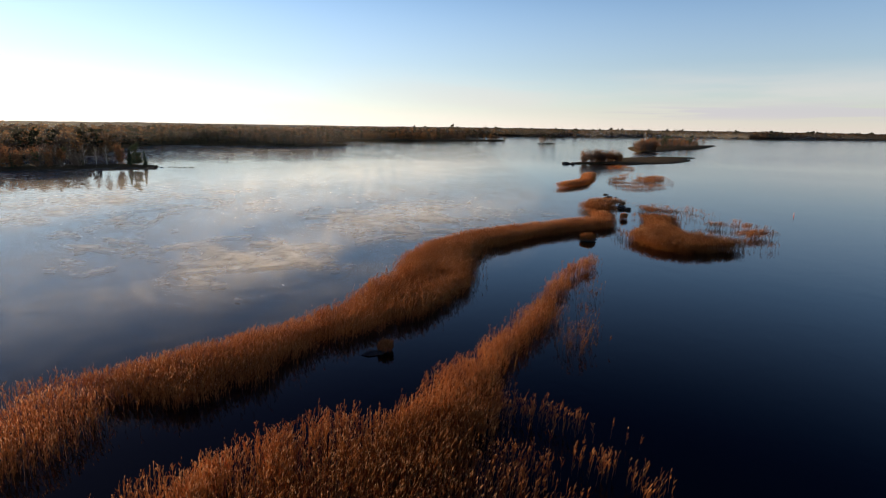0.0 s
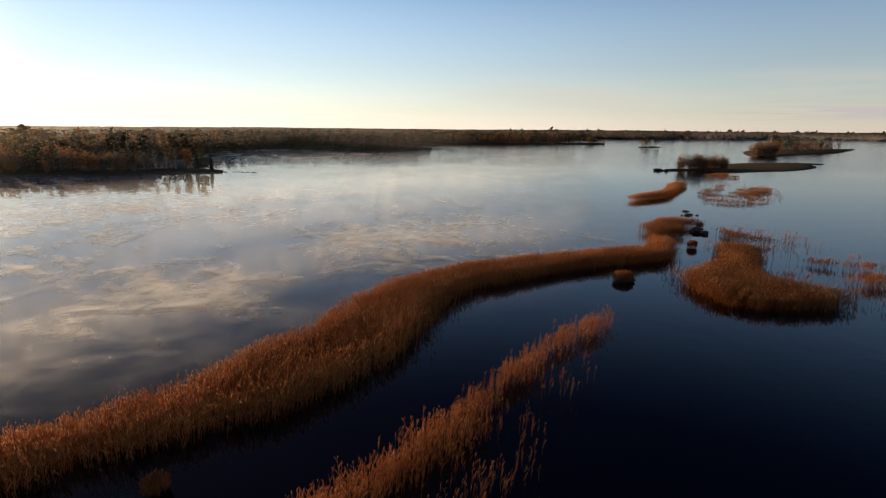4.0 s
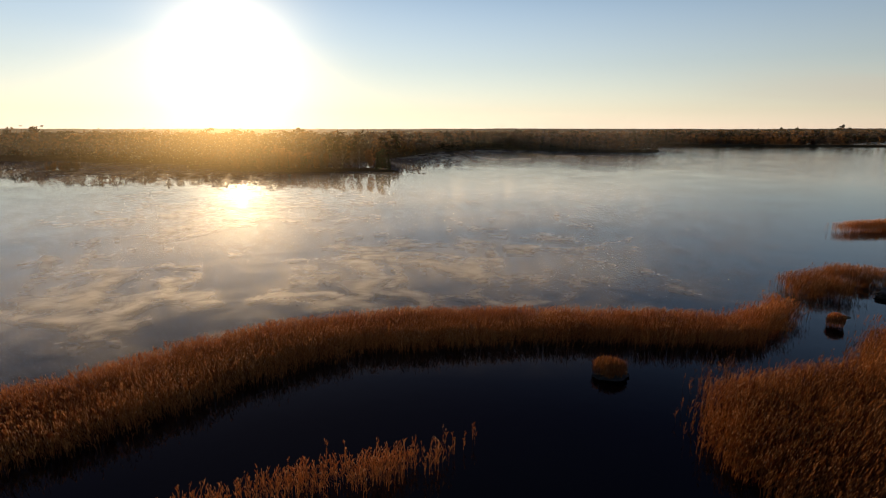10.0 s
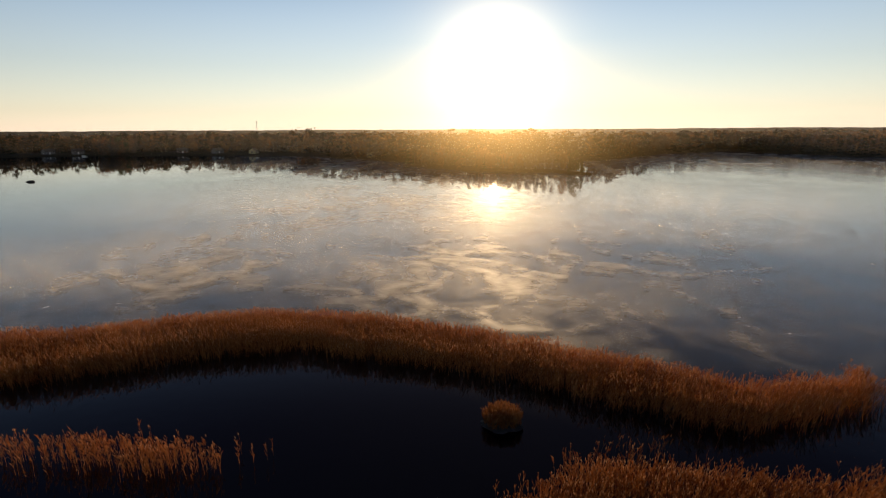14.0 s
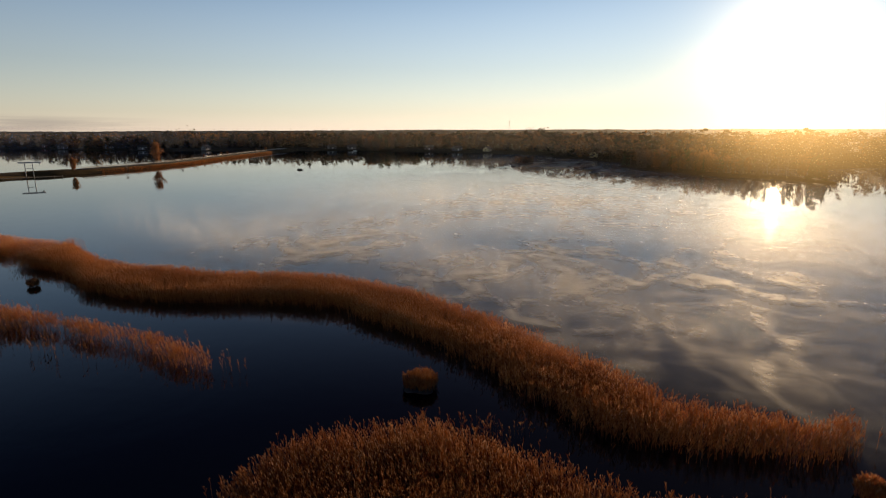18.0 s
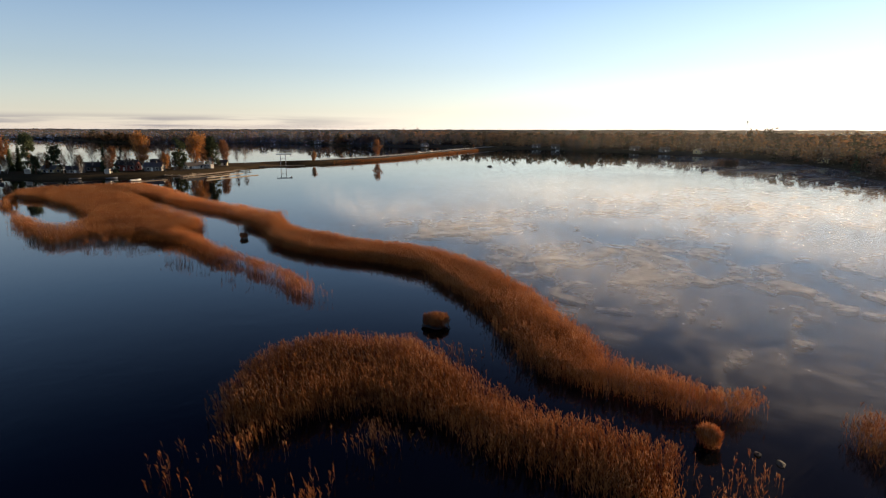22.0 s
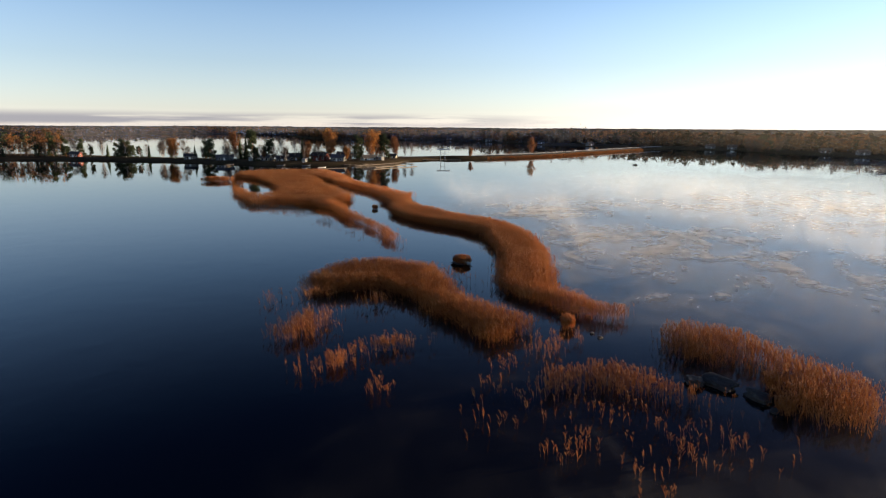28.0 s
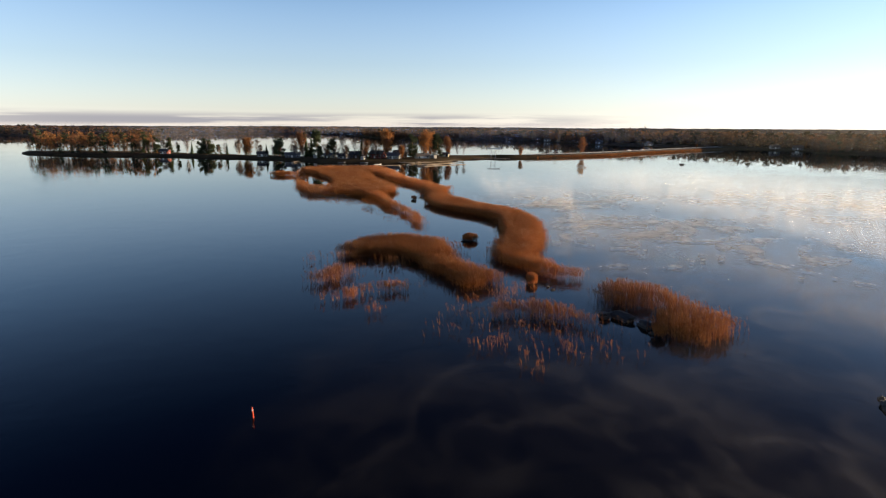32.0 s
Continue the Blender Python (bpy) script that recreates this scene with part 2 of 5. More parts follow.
def water_material():
    m, n, l = material("lake_water")
    out, b = n.new("ShaderNodeOutputMaterial"), n.new("ShaderNodeBsdfPrincipled")
    tc = n.new("ShaderNodeTexCoord")
    calm = noise_node(n, l, 0.011, 3, 0.55, tc.outputs["Object"], 0.8)
    cr = n.new("ShaderNodeMapRange"); cr.inputs[1].default_value, cr.inputs[2].default_value = 0.38, 0.68
    l.new(calm.outputs["Fac"], cr.inputs[0])
    ro = n.new("ShaderNodeMapRange"); ro.inputs[3].default_value, ro.inputs[4].default_value = 0.01, 0.03
    l.new(cr.outputs[0], ro.inputs[0])
    w1 = noise_node(n, l, 0.9, 3, 0.5, tc.outputs["Object"], 0.4)
    w2 = noise_node(n, l, 0.16, 2, 0.5, tc.outputs["Object"], 0.6)
    ad = n.new("ShaderNodeMath"); ad.operation = "MULTIPLY_ADD"; ad.inputs[1].default_value = 2.5
    l.new(w2.outputs["Fac"], ad.inputs[0]); l.new(w1.outputs["Fac"], ad.inputs[2])
    st = n.new("ShaderNodeMapRange"); st.inputs[3].default_value, st.inputs[4].default_value = 0.02, 0.07
    l.new(cr.outputs[0], st.inputs[0])
    # Wind ruffles the open water to the east
    xyz = n.new("ShaderNodeSeparateXYZ"); l.new(tc.outputs["Object"], xyz.inputs[0])
    wind = n.new("ShaderNodeMapRange"); wind.interpolation_type = "SMOOTHSTEP"
    wind.inputs[1].default_value, wind.inputs[2].default_value, wind.inputs[4].default_value = 12.0, 85.0, 0.09
    l.new(xyz.outputs[0], wind.inputs[0])
    # and the far water before the northern shore
    north = n.new("ShaderNodeMapRange"); north.interpolation_type = "SMOOTHSTEP"
    north.inputs[1].default_value, north.inputs[2].default_value, north.inputs[4].default_value = 270.0, 400.0, 0.6
    l.new(xyz.outputs[1], north.inputs[0])
    breeze = n.new("ShaderNodeMath"); breeze.operation = "ADD"
    gusty = n.new("ShaderNodeMath"); gusty.operation = "MULTIPLY"; gusty.inputs[1].default_value = 0.6
    l.new(wind.outputs[0], gusty.inputs[0]); l.new(gusty.outputs[0], breeze.inputs[0]); l.new(north.outputs[0], breeze.inputs[1])
    ruffle = n.new("ShaderNodeMath"); ruffle.operation = "ADD"
    l.new(st.outputs[0], ruffle.inputs[0]); l.new(breeze.outputs[0], ruffle.inputs[1])
    fine = n.new("ShaderNodeMath"); fine.operation = "ADD"
    l.new(ro.outputs[0], fine.inputs[0]); l.new(wind.outputs[0], fine.inputs[1]); l.new(fine.outputs[0], b.inputs["Roughness"])
    bp = n.new("ShaderNodeBump"); bp.inputs["Distance"].default_value = 0.08
    l.new(ruffle.outputs[0], bp.inputs["Strength"]); l.new(ad.outputs[0], bp.inputs["Height"])
    # A small gust darkens and crinkles the calm water west of the reeds
    away = n.new("ShaderNodeVectorMath"); away.operation = "DISTANCE"; away.inputs[1].default_value = (15, 138, 0)
    l.new(tc.outputs["Object"], away.inputs[0])
    gust = n.new("ShaderNodeMapRange"); gust.interpolation_type = "SMOOTHSTEP"
    gust.inputs[1].default_value, gust.inputs[2].default_value, gust.inputs[3].default_value, gust.inputs[4].default_value = 2.0, 12.0, 0.55, 0.0
    l.new(away.outputs["Value"], gust.inputs[0])
    crinkle = noise_node(n, l, 2.2, 2, 0.5, tc.outputs["Object"], 0.3)
    bp2 = n.new("ShaderNodeBump"); bp2.inputs["Distance"].default_value = 0.09
    l.new(gust.outputs[0], bp2.inputs["Strength"]); l.new(crinkle.outputs["Fac"], bp2.inputs["Height"]); l.new(bp.outputs[0], bp2.inputs["Normal"])
    l.new(bp2.outputs[0], b.inputs["Normal"])
    b.inputs["Base Color"].default_value = (0.0005, 0.0012, 0.003, 1)
    b.inputs["IOR"].default_value = 1.33
    l.new(b.outputs[0], out.inputs["Surface"])
    return m


def mist_material(name, grain, onward=0.55):
    """Rising steam, as thick as the sheet says, torn finely, which the light mostly passes."""
    m, n, l = material(name)
    out, tc = n.new("ShaderNodeOutputMaterial"), n.new("ShaderNodeTexCoord")
    fine = noise_node(n, l, grain, 4, 0.6, tc.outputs["Object"], 0.8)
    torn = n.new("ShaderNodeMapRange"); torn.interpolation_type = "SMOOTHSTEP"
    torn.inputs[1].default_value, torn.inputs[2].default_value, torn.inputs[3].default_value = 0.3, 0.65, 0.45
    l.new(fine.outputs["Fac"], torn.inputs[0])
    edge = n.new("ShaderNodeAttribute"); edge.attribute_name = "thickness"
    thick = n.new("ShaderNodeMath"); thick.operation = "MULTIPLY"
    l.new(torn.outputs[0], thick.inputs[0]); l.new(edge.outputs["Fac"], thick.inputs[1])
    d, t = n.new("ShaderNodeBsdfDiffuse"), n.new("ShaderNodeBsdfTranslucent")
    for s in (d, t):
        s.inputs["Color"].default_value = (0.96, 0.96, 0.96, 1)
    facing = n.new("ShaderNodeCombineXYZ")
    for i in range(3):
        facing.inputs[i].default_value = sun_way[i]
    l.new(facing.outputs[0], d.inputs["Normal"])
    soft = n.new("ShaderNodeMixShader"); soft.inputs[0].default_value = 0.15
    l.new(d.outputs[0], soft.inputs[1]); l.new(t.outputs[0], soft.inputs[2])
    # Droplets send most of the light onwards, away from the sun
    gleam = n.new("ShaderNodeBsdfGlossy"); gleam.inputs["Roughness"].default_value = 0.62
    gleam.inputs["Color"].default_value = (0.9, 0.9, 0.9, 1)
    both = n.new("ShaderNodeMixShader"); both.inputs[0].default_value = onward
    l.new(soft.outputs[0], both.inputs[1]); l.new(gleam.outputs[0], both.inputs[2])
    clear, mx = n.new("ShaderNodeBsdfTransparent"), n.new("ShaderNodeMixShader")
    l.new(thick.outputs[0], mx.inputs[0]); l.new(clear.outputs[0], mx.inputs[1]); l.new(both.outputs[0], mx.inputs[2])
    l.new(mx.outputs[0], out.inputs["Surface"])
    return m


WATER = water_material()
REED = foliage("dry_reed", [(0.0, (0.17, 0.055, 0.017)), (0.45, (0.41, 0.146, 0.044)), (1.0, (0.60, 0.27, 0.095))], 0.28, 0.12)
PLUME = foliage("reed_plume", [(0.0, (0.26, 0.11, 0.055)), (0.6, (0.54, 0.265, 0.135)), (1.0, (0.74, 0.47, 0.28))], 0.3, 0.2)
SPRUCE = foliage("spruce_needles", [(0.0, (0.026, 0.036, 0.022)), (0.6, (0.054, 0.074, 0.038)), (1.0, (0.098, 0.118, 0.058))], 0.25, 0.01)
PINE = foliage("pine_needles", [(0.0, (0.034, 0.044, 0.026)), (0.6, (0.070, 0.088, 0.048)), (1.0, (0.120, 0.138, 0.070))], 0.28, 0.01)
GOLD = foliage("gold_leaves", [(0.0, (0.22, 0.095, 0.034)), (0.6, (0.38, 0.175, 0.062)), (1.0, (0.50, 0.265, 0.105))], 0.4, 0.02)
RUSSET = foliage("russet_leaves", [(0.0, (0.16, 0.07, 0.036)), (0.6, (0.27, 0.125, 0.058)), (1.0, (0.36, 0.18, 0.085))], 0.4, 0.02)
# Copies of the tree colours for the far woods, darker than the near ones
FAR_GOLD = foliage("far_gold_leaves", [(0.0, (0.16, 0.075, 0.024)), (0.6, (0.29, 0.135, 0.045)), (1.0, (0.40, 0.20, 0.065))], 0.5, 0.02)
FAR_RUSSET = foliage("far_russet_leaves", [(0.0, (0.090, 0.048, 0.026)), (0.6, (0.165, 0.088, 0.040)), (1.0, (0.25, 0.125, 0.055))], 0.45, 0.02)
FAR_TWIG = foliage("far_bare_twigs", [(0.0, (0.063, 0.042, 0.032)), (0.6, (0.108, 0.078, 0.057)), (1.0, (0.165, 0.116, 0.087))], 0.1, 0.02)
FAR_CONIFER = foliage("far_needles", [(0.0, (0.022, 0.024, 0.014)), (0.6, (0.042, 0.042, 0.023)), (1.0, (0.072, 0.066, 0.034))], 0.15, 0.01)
# Near-black tones: the shade between the crowns is put into the colour
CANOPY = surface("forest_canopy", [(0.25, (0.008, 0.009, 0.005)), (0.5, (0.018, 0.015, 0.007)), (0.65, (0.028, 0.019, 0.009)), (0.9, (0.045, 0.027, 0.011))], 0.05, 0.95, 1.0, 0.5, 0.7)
TWIG = foliage("bare_twigs", [(0.0, (0.07, 0.052, 0.042)), (0.6, (0.15, 0.11, 0.088)), (1.0, (0.26, 0.195, 0.155))], 0.1, 0.02)
BARK = surface("grey_brown_bark", [(0.2, (0.05, 0.035, 0.025)), (0.8, (0.16, 0.11, 0.08))], 2.0, 0.9, 0.5, 12)
BIRCH_BARK = surface("birch_bark", [(0.3, (0.12, 0.10, 0.09)), (0.5, (0.5, 0.47, 0.43)), (0.9, (0.62, 0.59, 0.54))], 3.0, 0.8, 0.3, 10)
PINE_BARK = surface("pine_bark", [(0.2, (0.10, 0.05, 0.03)), (0.8, (0.30, 0.14, 0.07))], 2.0, 0.9, 0.5, 12)
FOREST_FLOOR = surface("forest_floor", [(0.2, (0.035, 0.026, 0.014)), (0.5, (0.075, 0.055, 0.028)), (0.85, (0.13, 0.085, 0.04))], 0.06, 0.95, 0.6, 1.5)
GRASS = surface("withered_grass", [(0.2, (0.04, 0.03, 0.014)), (0.5, (0.085, 0.058, 0.027)), (0.85, (0.15, 0.10, 0.045))], 0.15, 0.95, 0.6, 3.0)
ROCK = surface("wet_granite", [(0.2, (0.015, 0.014, 0.013)), (0.6, (0.045, 0.042, 0.038)), (0.9, (0.10, 0.095, 0.085))], 1.2, 0.8, 0.8, 5.0)

# ---- mesh helpers ----
def mesh_from(name, verts, tris, mats, index=None, smooth=False):
    me = bpy.data.meshes.new(name)
    verts, tris = np.asarray(verts, np.float32), np.asarray(tris, np.int32)
    me.vertices.add(len(verts)); me.vertices.foreach_set("co", verts.ravel())
    k = tris.shape[1]
    me.loops.add(tris.size); me.loops.foreach_set("vertex_index", tris.ravel())
    me.polygons.add(len(tris)); me.polygons.foreach_set("loop_start", np.arange(0, tris.size, k, dtype=np.int32))
    for mt in mats:
        me.materials.append(mt)
    if index is not None:
        me.polygons.foreach_set("material_index", np.asarray(index, np.int32))
    me.polygons.foreach_set("use_smooth", np.full(len(tris), smooth))
    me.update(calc_edges=True)
    me.validate()
    return me


def part(name, data, parent, label=""):
    ob = new(name, data)
    ob.parent = parent
    if label:
        ob["label"] = label
    return ob


def lattice_noise(x, y, seed=0):
    """Smooth noise from 0 to 1 over the plan."""
    x, y = np.asarray(x, float), np.asarray(y, float)
    xi, yi = np.floor(x).astype(np.int64), np.floor(y).astype(np.int64)
    fx, fy = x - xi, y - yi
    fx, fy = fx * fx * (3 - 2 * fx), fy * fy * (3 - 2 * fy)

    def h(a, b):
        v = (a * 374761393 + b * 668265263 + seed * 1442695041) & 0x7FFFFFFF
        v = ((v ^ (v >> 13)) * 1274126177) & 0x7FFFFFFF
        return ((v ^ (v >> 16)) & 0xFFFF) / 65535.0
    return (h(xi, yi) * (1 - fx) + h(xi + 1, yi) * fx) * (1 - fy) + (h(xi, yi + 1) * (1 - fx) + h(xi + 1, yi + 1) * fx) * fy


def fbm(x, y, size, seed=0, octaves=3):
    total, amp, norm = 0.0, 1.0, 0.0
    for i in range(octaves):
        total = total + amp * lattice_noise(np.asarray(x) / size * 2 ** i, np.asarray(y) / size * 2 ** i, seed + i * 17)
        norm += amp
        amp *= 0.5
    return total / norm


def smooth_line(points, step):
    """A curve through the stations (any number of columns), sampled about every step metres."""
    p = np.array(points, float)
    ext = np.vstack([2 * p[0] - p[1], p, 2 * p[-1] - p[-2]])
    rows = []
    for i in range(1, len(ext) - 2):
        a, b, c, d = ext[i - 1:i + 3]
        n = max(2, int(np.linalg.norm((c - b)[:2]) / step))
        t = (np.arange(n) / n)[:, None]
        rows.append(0.5 * (2 * b + (c - a) * t + (2 * a - 5 * b + 4 * c - d) * t * t + (3 * b - a - 3 * c + d) * t ** 3))
    rows.append(ext[-2][None])
    return np.vstack(rows)


def inside(x, y, shapes):
    """Metres inside the nearest of the shapes, negative outside. A band: stations (x, y, half width); a poly: its outline; a blob: (x, y, a, b, degrees)."""
    best = np.full(len(x), -99.0)
    for kind, data in shapes:
        if kind == "band":
            line = smooth_line(data, 2.0)
            for (ax, ay, aw), (bx, by, bw) in zip(line[:-1], line[1:]):
                dx, dy = bx - ax, by - ay
                t = np.clip(((x - ax) * dx + (y - ay) * dy) / (dx * dx + dy * dy + 1e-9), 0, 1)
                best = np.maximum(best, aw + (bw - aw) * t - np.hypot(x - ax - t * dx, y - ay - t * dy))
        elif kind == "poly":
            p = np.array(data, float); q = np.roll(p, -1, axis=0)
            far, odd = np.full(len(x), 1e9), np.zeros(len(x), bool)
            for (ax, ay), (bx, by) in zip(p, q):
                dx, dy = bx - ax, by - ay
                t = np.clip(((x - ax) * dx + (y - ay) * dy) / (dx * dx + dy * dy + 1e-9), 0, 1)
                far = np.minimum(far, np.hypot(x - ax - t * dx, y - ay - t * dy))
                odd ^= ((ay > y) != (by > y)) & (x < dx * (y - ay) / (dy if dy else 1e-9) + ax)
            best = np.maximum(best, np.where(odd, far, -far))
        else:
            cx, cy, a, b, deg = data
            c, s = math.cos(radians(deg)), math.sin(radians(deg))
            u, v = ((x - cx) * c + (y - cy) * s) / a, (-(x - cx) * s + (y - cy) * c) / b
            best = np.maximum(best, (1 - np.hypot(u, v)) * min(a, b))
    return best


def extent(shapes, margin):
    lo, hi = np.array([1e9, 1e9]), np.array([-1e9, -1e9])
    for kind, d in shapes:
        pts = [(r[0], r[1], r[2]) for r in d] if kind == "band" else [(r[0], r[1], 0) for r in d] if kind == "poly" else [(d[0], d[1], max(d[2], d[3]))]
        for px, py, w in pts:
            lo, hi = np.minimum(lo, (px - w, py - w)), np.maximum(hi, (px + w, py + w))
    return lo - margin, hi + margin


def tube(points, radii, sides=6):
    """A bent tapering tube along the points, closed at its tip: vertices and triangles."""
    v, f = [], []
    for i, (p, r) in enumerate(zip(points, radii)):
        a = np.array(points[max(i - 1, 0)], float); b = np.array(points[min(i + 1, len(points) - 1)], float)
        d = (b - a) / (np.linalg.norm(b - a) + 1e-9)
        side = np.cross(d, (0.31, 0.95, 0.05)); side /= np.linalg.norm(side)
        up = np.cross(d, side)
        for k in range(sides):
            t = 2 * math.pi * k / sides
            v.append(np.array(p) + r * (math.cos(t) * side + math.sin(t) * up))
    for i in range(len(points) - 1):
        for k in range(sides):
            a, b = i * sides + k, i * sides + (k + 1) % sides
            f += [(a, b, a + sides), (b, b + sides, a + sides)]
    return np.array(v), np.array(f)


def join(pieces):
    """Pieces of (vertices, triangles, material) as one set of arrays."""
    vs, fs, ms, base = [], [], [], 0
    for v, f, m in pieces:
        vs.append(v); fs.append(np.asarray(f) + base); ms.append(np.full(len(f), m)); base += len(v)
    return np.vstack(vs), np.vstack(fs), np.concatenate(ms)


def cards(centres, size, rng, flat=0.0):
    """One small kite of foliage at each centre, turned at random."""
    n = len(centres)
    u = rng.normal(size=(n, 3)); u /= np.linalg.norm(u, axis=1)[:, None]
    w = rng.normal(size=(n, 3)); w[:, 2] += flat * 3; v = np.cross(u, w); v /= np.linalg.norm(v, axis=1)[:, None]
    s = (size * rng.uniform(0.6, 1.4, n))[:, None]
    verts = np.stack([centres - u * s, centres + v * s * 0.55, centres + u * s, centres - v * s * 0.55], 1).reshape(-1, 3)
    i = np.arange(n)[:, None] * 4
    return verts, np.vstack([i + (0, 1, 2), i + (0, 2, 3)])

# ---- water and land ----
def grid_object(name, xs, ys, mat, z=0.0):
    gx, gy = np.meshgrid(xs, ys)
    v = np.stack([gx.ravel(), gy.ravel(), np.full(gx.size, z)], 1)
    nx = len(xs)
    i = (np.arange(len(ys) - 1)[:, None] * nx + np.arange(nx - 1)).ravel()
    return new(name, mesh_from(name, v, np.stack([i, i + 1, i + nx + 1, i + nx], 1), [mat]))


edges = np.array([-4800, -2500, -1200, -600, -300, -150, 0, 150, 300, 600, 1200, 2500, 4800], float)
tagged(grid_object("water", edges, edges + 100, WATER), "calm dark blue lake with faint ripples reaching the horizon", "lake", kind="structure")

# The mainland shore round the lake, as stations seen from the middle of the water
COAST = [(1300, 300), (1500, 1100), (1265, 1609), (827, 1470), (734, 1600), (286, 1340), (142, 1361), (-20, 1050), (-160, 860), (-200, 700),
         (-262, 575), (-245, 430), (-216, 362), (-198, 299), (-225, 245), (-271, 221), (-330, 201), (-388, 175), (-423, 137),
         (-455, 92), (-463, 59), (-490, 40), (-497, -23), (-505, -150), (-535, -248), (-600, -341), (-590, -444), (-545, -529), (-505, -618), (-600, -800),
         (-720, -1050), (-680, -1230), (-520, -1210), (-400, -1185), (-226, -1010), (-32, -1177), (150, -1300), (700, -1100), (1200, -600)]
MIDDLE = np.array([0.0, 100.0])


def coast_radius(az):
    c = np.array(COAST, float) - MIDDLE
    a = np.unwrap(np.arctan2(-c[:, 0], c[:, 1]))
    r = np.hypot(c[:, 0], c[:, 1])
    a2, r2 = np.concatenate([a - 2 * np.pi, a, a + 2 * np.pi]), np.concatenate([r, r, r])
    return np.interp(az, a2, r2)


INLAND = [(-6, -1.0), (0, 0.05), (3, 0.7), (25, 1.4), (90, 2.2), (300, 3.5), (800, 5.0), (1800, 7.5), (3000, 11.0)]


def inland_height(d, x, y):
    h = np.interp(d, [i[0] for i in INLAND], [i[1] for i in INLAND])
    return h + np.clip(d / 600, 0, 1) * (fbm(x, y, 700, 5) - 0.5) * 9


def mainland():
    az = np.radians(np.arange(0, 360, 0.25))
    r = coast_radius(az)
    bx, by = MIDDLE[0] - np.sin(az) * r, MIDDLE[1] + np.cos(az) * r
    r = r + (fbm(bx, by, 22, 3) - 0.5) * 16
    rows = []
    for d, h in INLAND:
        x, y = MIDDLE[0] - np.sin(az) * (r + d), MIDDLE[1] + np.cos(az) * (r + d)
        z = np.full(len(az), h) if d < 90 else inland_height(np.full(len(az), d), x, y)
        rows.append(np.stack([x, y, z], 1))
    v = np.vstack(rows); n = len(az)
    q = []
    for k in range(len(rows) - 1):
        i = np.arange(n); j = (i + 1) % n
        q.append(np.stack([k * n + i, (k + 1) * n + i, (k + 1) * n + j, k * n + j], 1))
    ob = new("ground", mesh_from("ground", v, np.vstack(q), [FOREST_FLOOR], smooth=True))
    return tagged(ob, "brown forest floor of the mainland behind the shore", "land", kind="structure")


mainland()


def land_band(name, stations, mat, top, label, category="land", bank=2.5, seed=1, rough=2.0):
    """A strip of low land along stations (x, y, half width), with sloping banks that run under the water."""
    line = smooth_line(stations, 4.0)
    d = np.gradient(line[:, :2], axis=0); d /= np.linalg.norm(d, axis=1)[:, None] + 1e-9
    nrm = np.stack([-d[:, 1], d[:, 0]], 1)
    half = np.maximum(line[:, 2], 0.3)
    rows = []
    for f in (-1, -0.999, -0.9, -0.6, -0.2, 0.2, 0.6, 0.9, 0.999, 1):
        wob = (fbm(line[:, 0] + 90 * np.sign(f), line[:, 1], 12, seed) - 0.5) * rough * 2
        off = f * np.maximum(half + wob, 0.3)
        if abs(f) == 1:
            off, z = off + np.sign(f) * bank, np.full(len(line), -0.6)
        elif abs(f) == 0.999:
            z = np.full(len(line), 0.12)
        else:
            z = np.clip((1 - abs(f)) * half / 4.0, 0.05, 1) * top * (0.6 + 0.8 * fbm(line[:, 0] + f * 40, line[:, 1], 15, seed + 4)) + 0.15
        rows.append(np.stack([line[:, 0] + nrm[:, 0] * off, line[:, 1] + nrm[:, 1] * off, z], 1))
    v = np.vstack(rows); n = len(line)
    i = np.arange(n - 1)
    q = np.vstack([np.stack([k * n + i, k * n + i + 1, (k + 1) * n + i + 1, (k + 1) * n + i], 1)[:, ::-1] for k in range(len(rows) - 1)])
    base = [k * n for k in range(len(rows))], [k * n + n - 1 for k in range(len(rows))]
    ob = new(name, mesh_from(name, v, q, [mat], smooth=True))
    return tagged(ob, label, category, kind="structure")


PENINSULA = [(34, -356, 5), (16, -326, 26), (-20, -270, 28), (-50, -215, 14), (-74, -168, 15), (-97, -122, 25), (-125, -97, 26), (-162, -98, 19), (-200, -86, 11), (-214, -72, 9)]
CAUSEWAY = [(-185, -88, 2), (-210, -68, 8), (-264, -51, 7), (-340, -49, 7), (-440, -44, 7), (-500, -38, 14)]
SPIT = [(-235, 232, 20), (-200, 232, 16), (-165, 246, 9), (-148, 254, 5), (-131, 257, 3)]
HEADLAND = [(-290, 590, 60), (-200, 562, 40), (-150, 552, 32), (-118, 560, 18), (-98, 566, 3)]
HEADLAND_FAR = [(-240, 850, 70), (-140, 815, 45), (-66, 795, 28), (20, 838, 22), (70, 852, 10), (92, 860, 4)]
BUSH_ISLE = [(76, 330, 3), (84, 336, 6), (96, 343, 7), (108, 350, 5)]
BAR = [(97, 326, 4), (114, 345, 14), (132, 370, 23), (152, 398, 22), (172, 418, 11), (188, 420, 3)]
LONG_ISLE = [(186, 520, 4), (196, 545, 12), (218, 585, 24), (246, 632, 36), (282, 684, 36), (324, 735, 26), (366, 764, 5)]
land_band("land_peninsula", PENINSULA, FOREST_FLOOR, 1.3, "grassy peninsula with cabins and trees along the lake")
land_band("land_causeway", CAUSEWAY, GRASS, 1.6, "grassy embankment that carries a road across the lake", rough=1.0)
land_band("land_spit", SPIT, FOREST_FLOOR, 1.2, "narrow wooded spit running out into the lake")
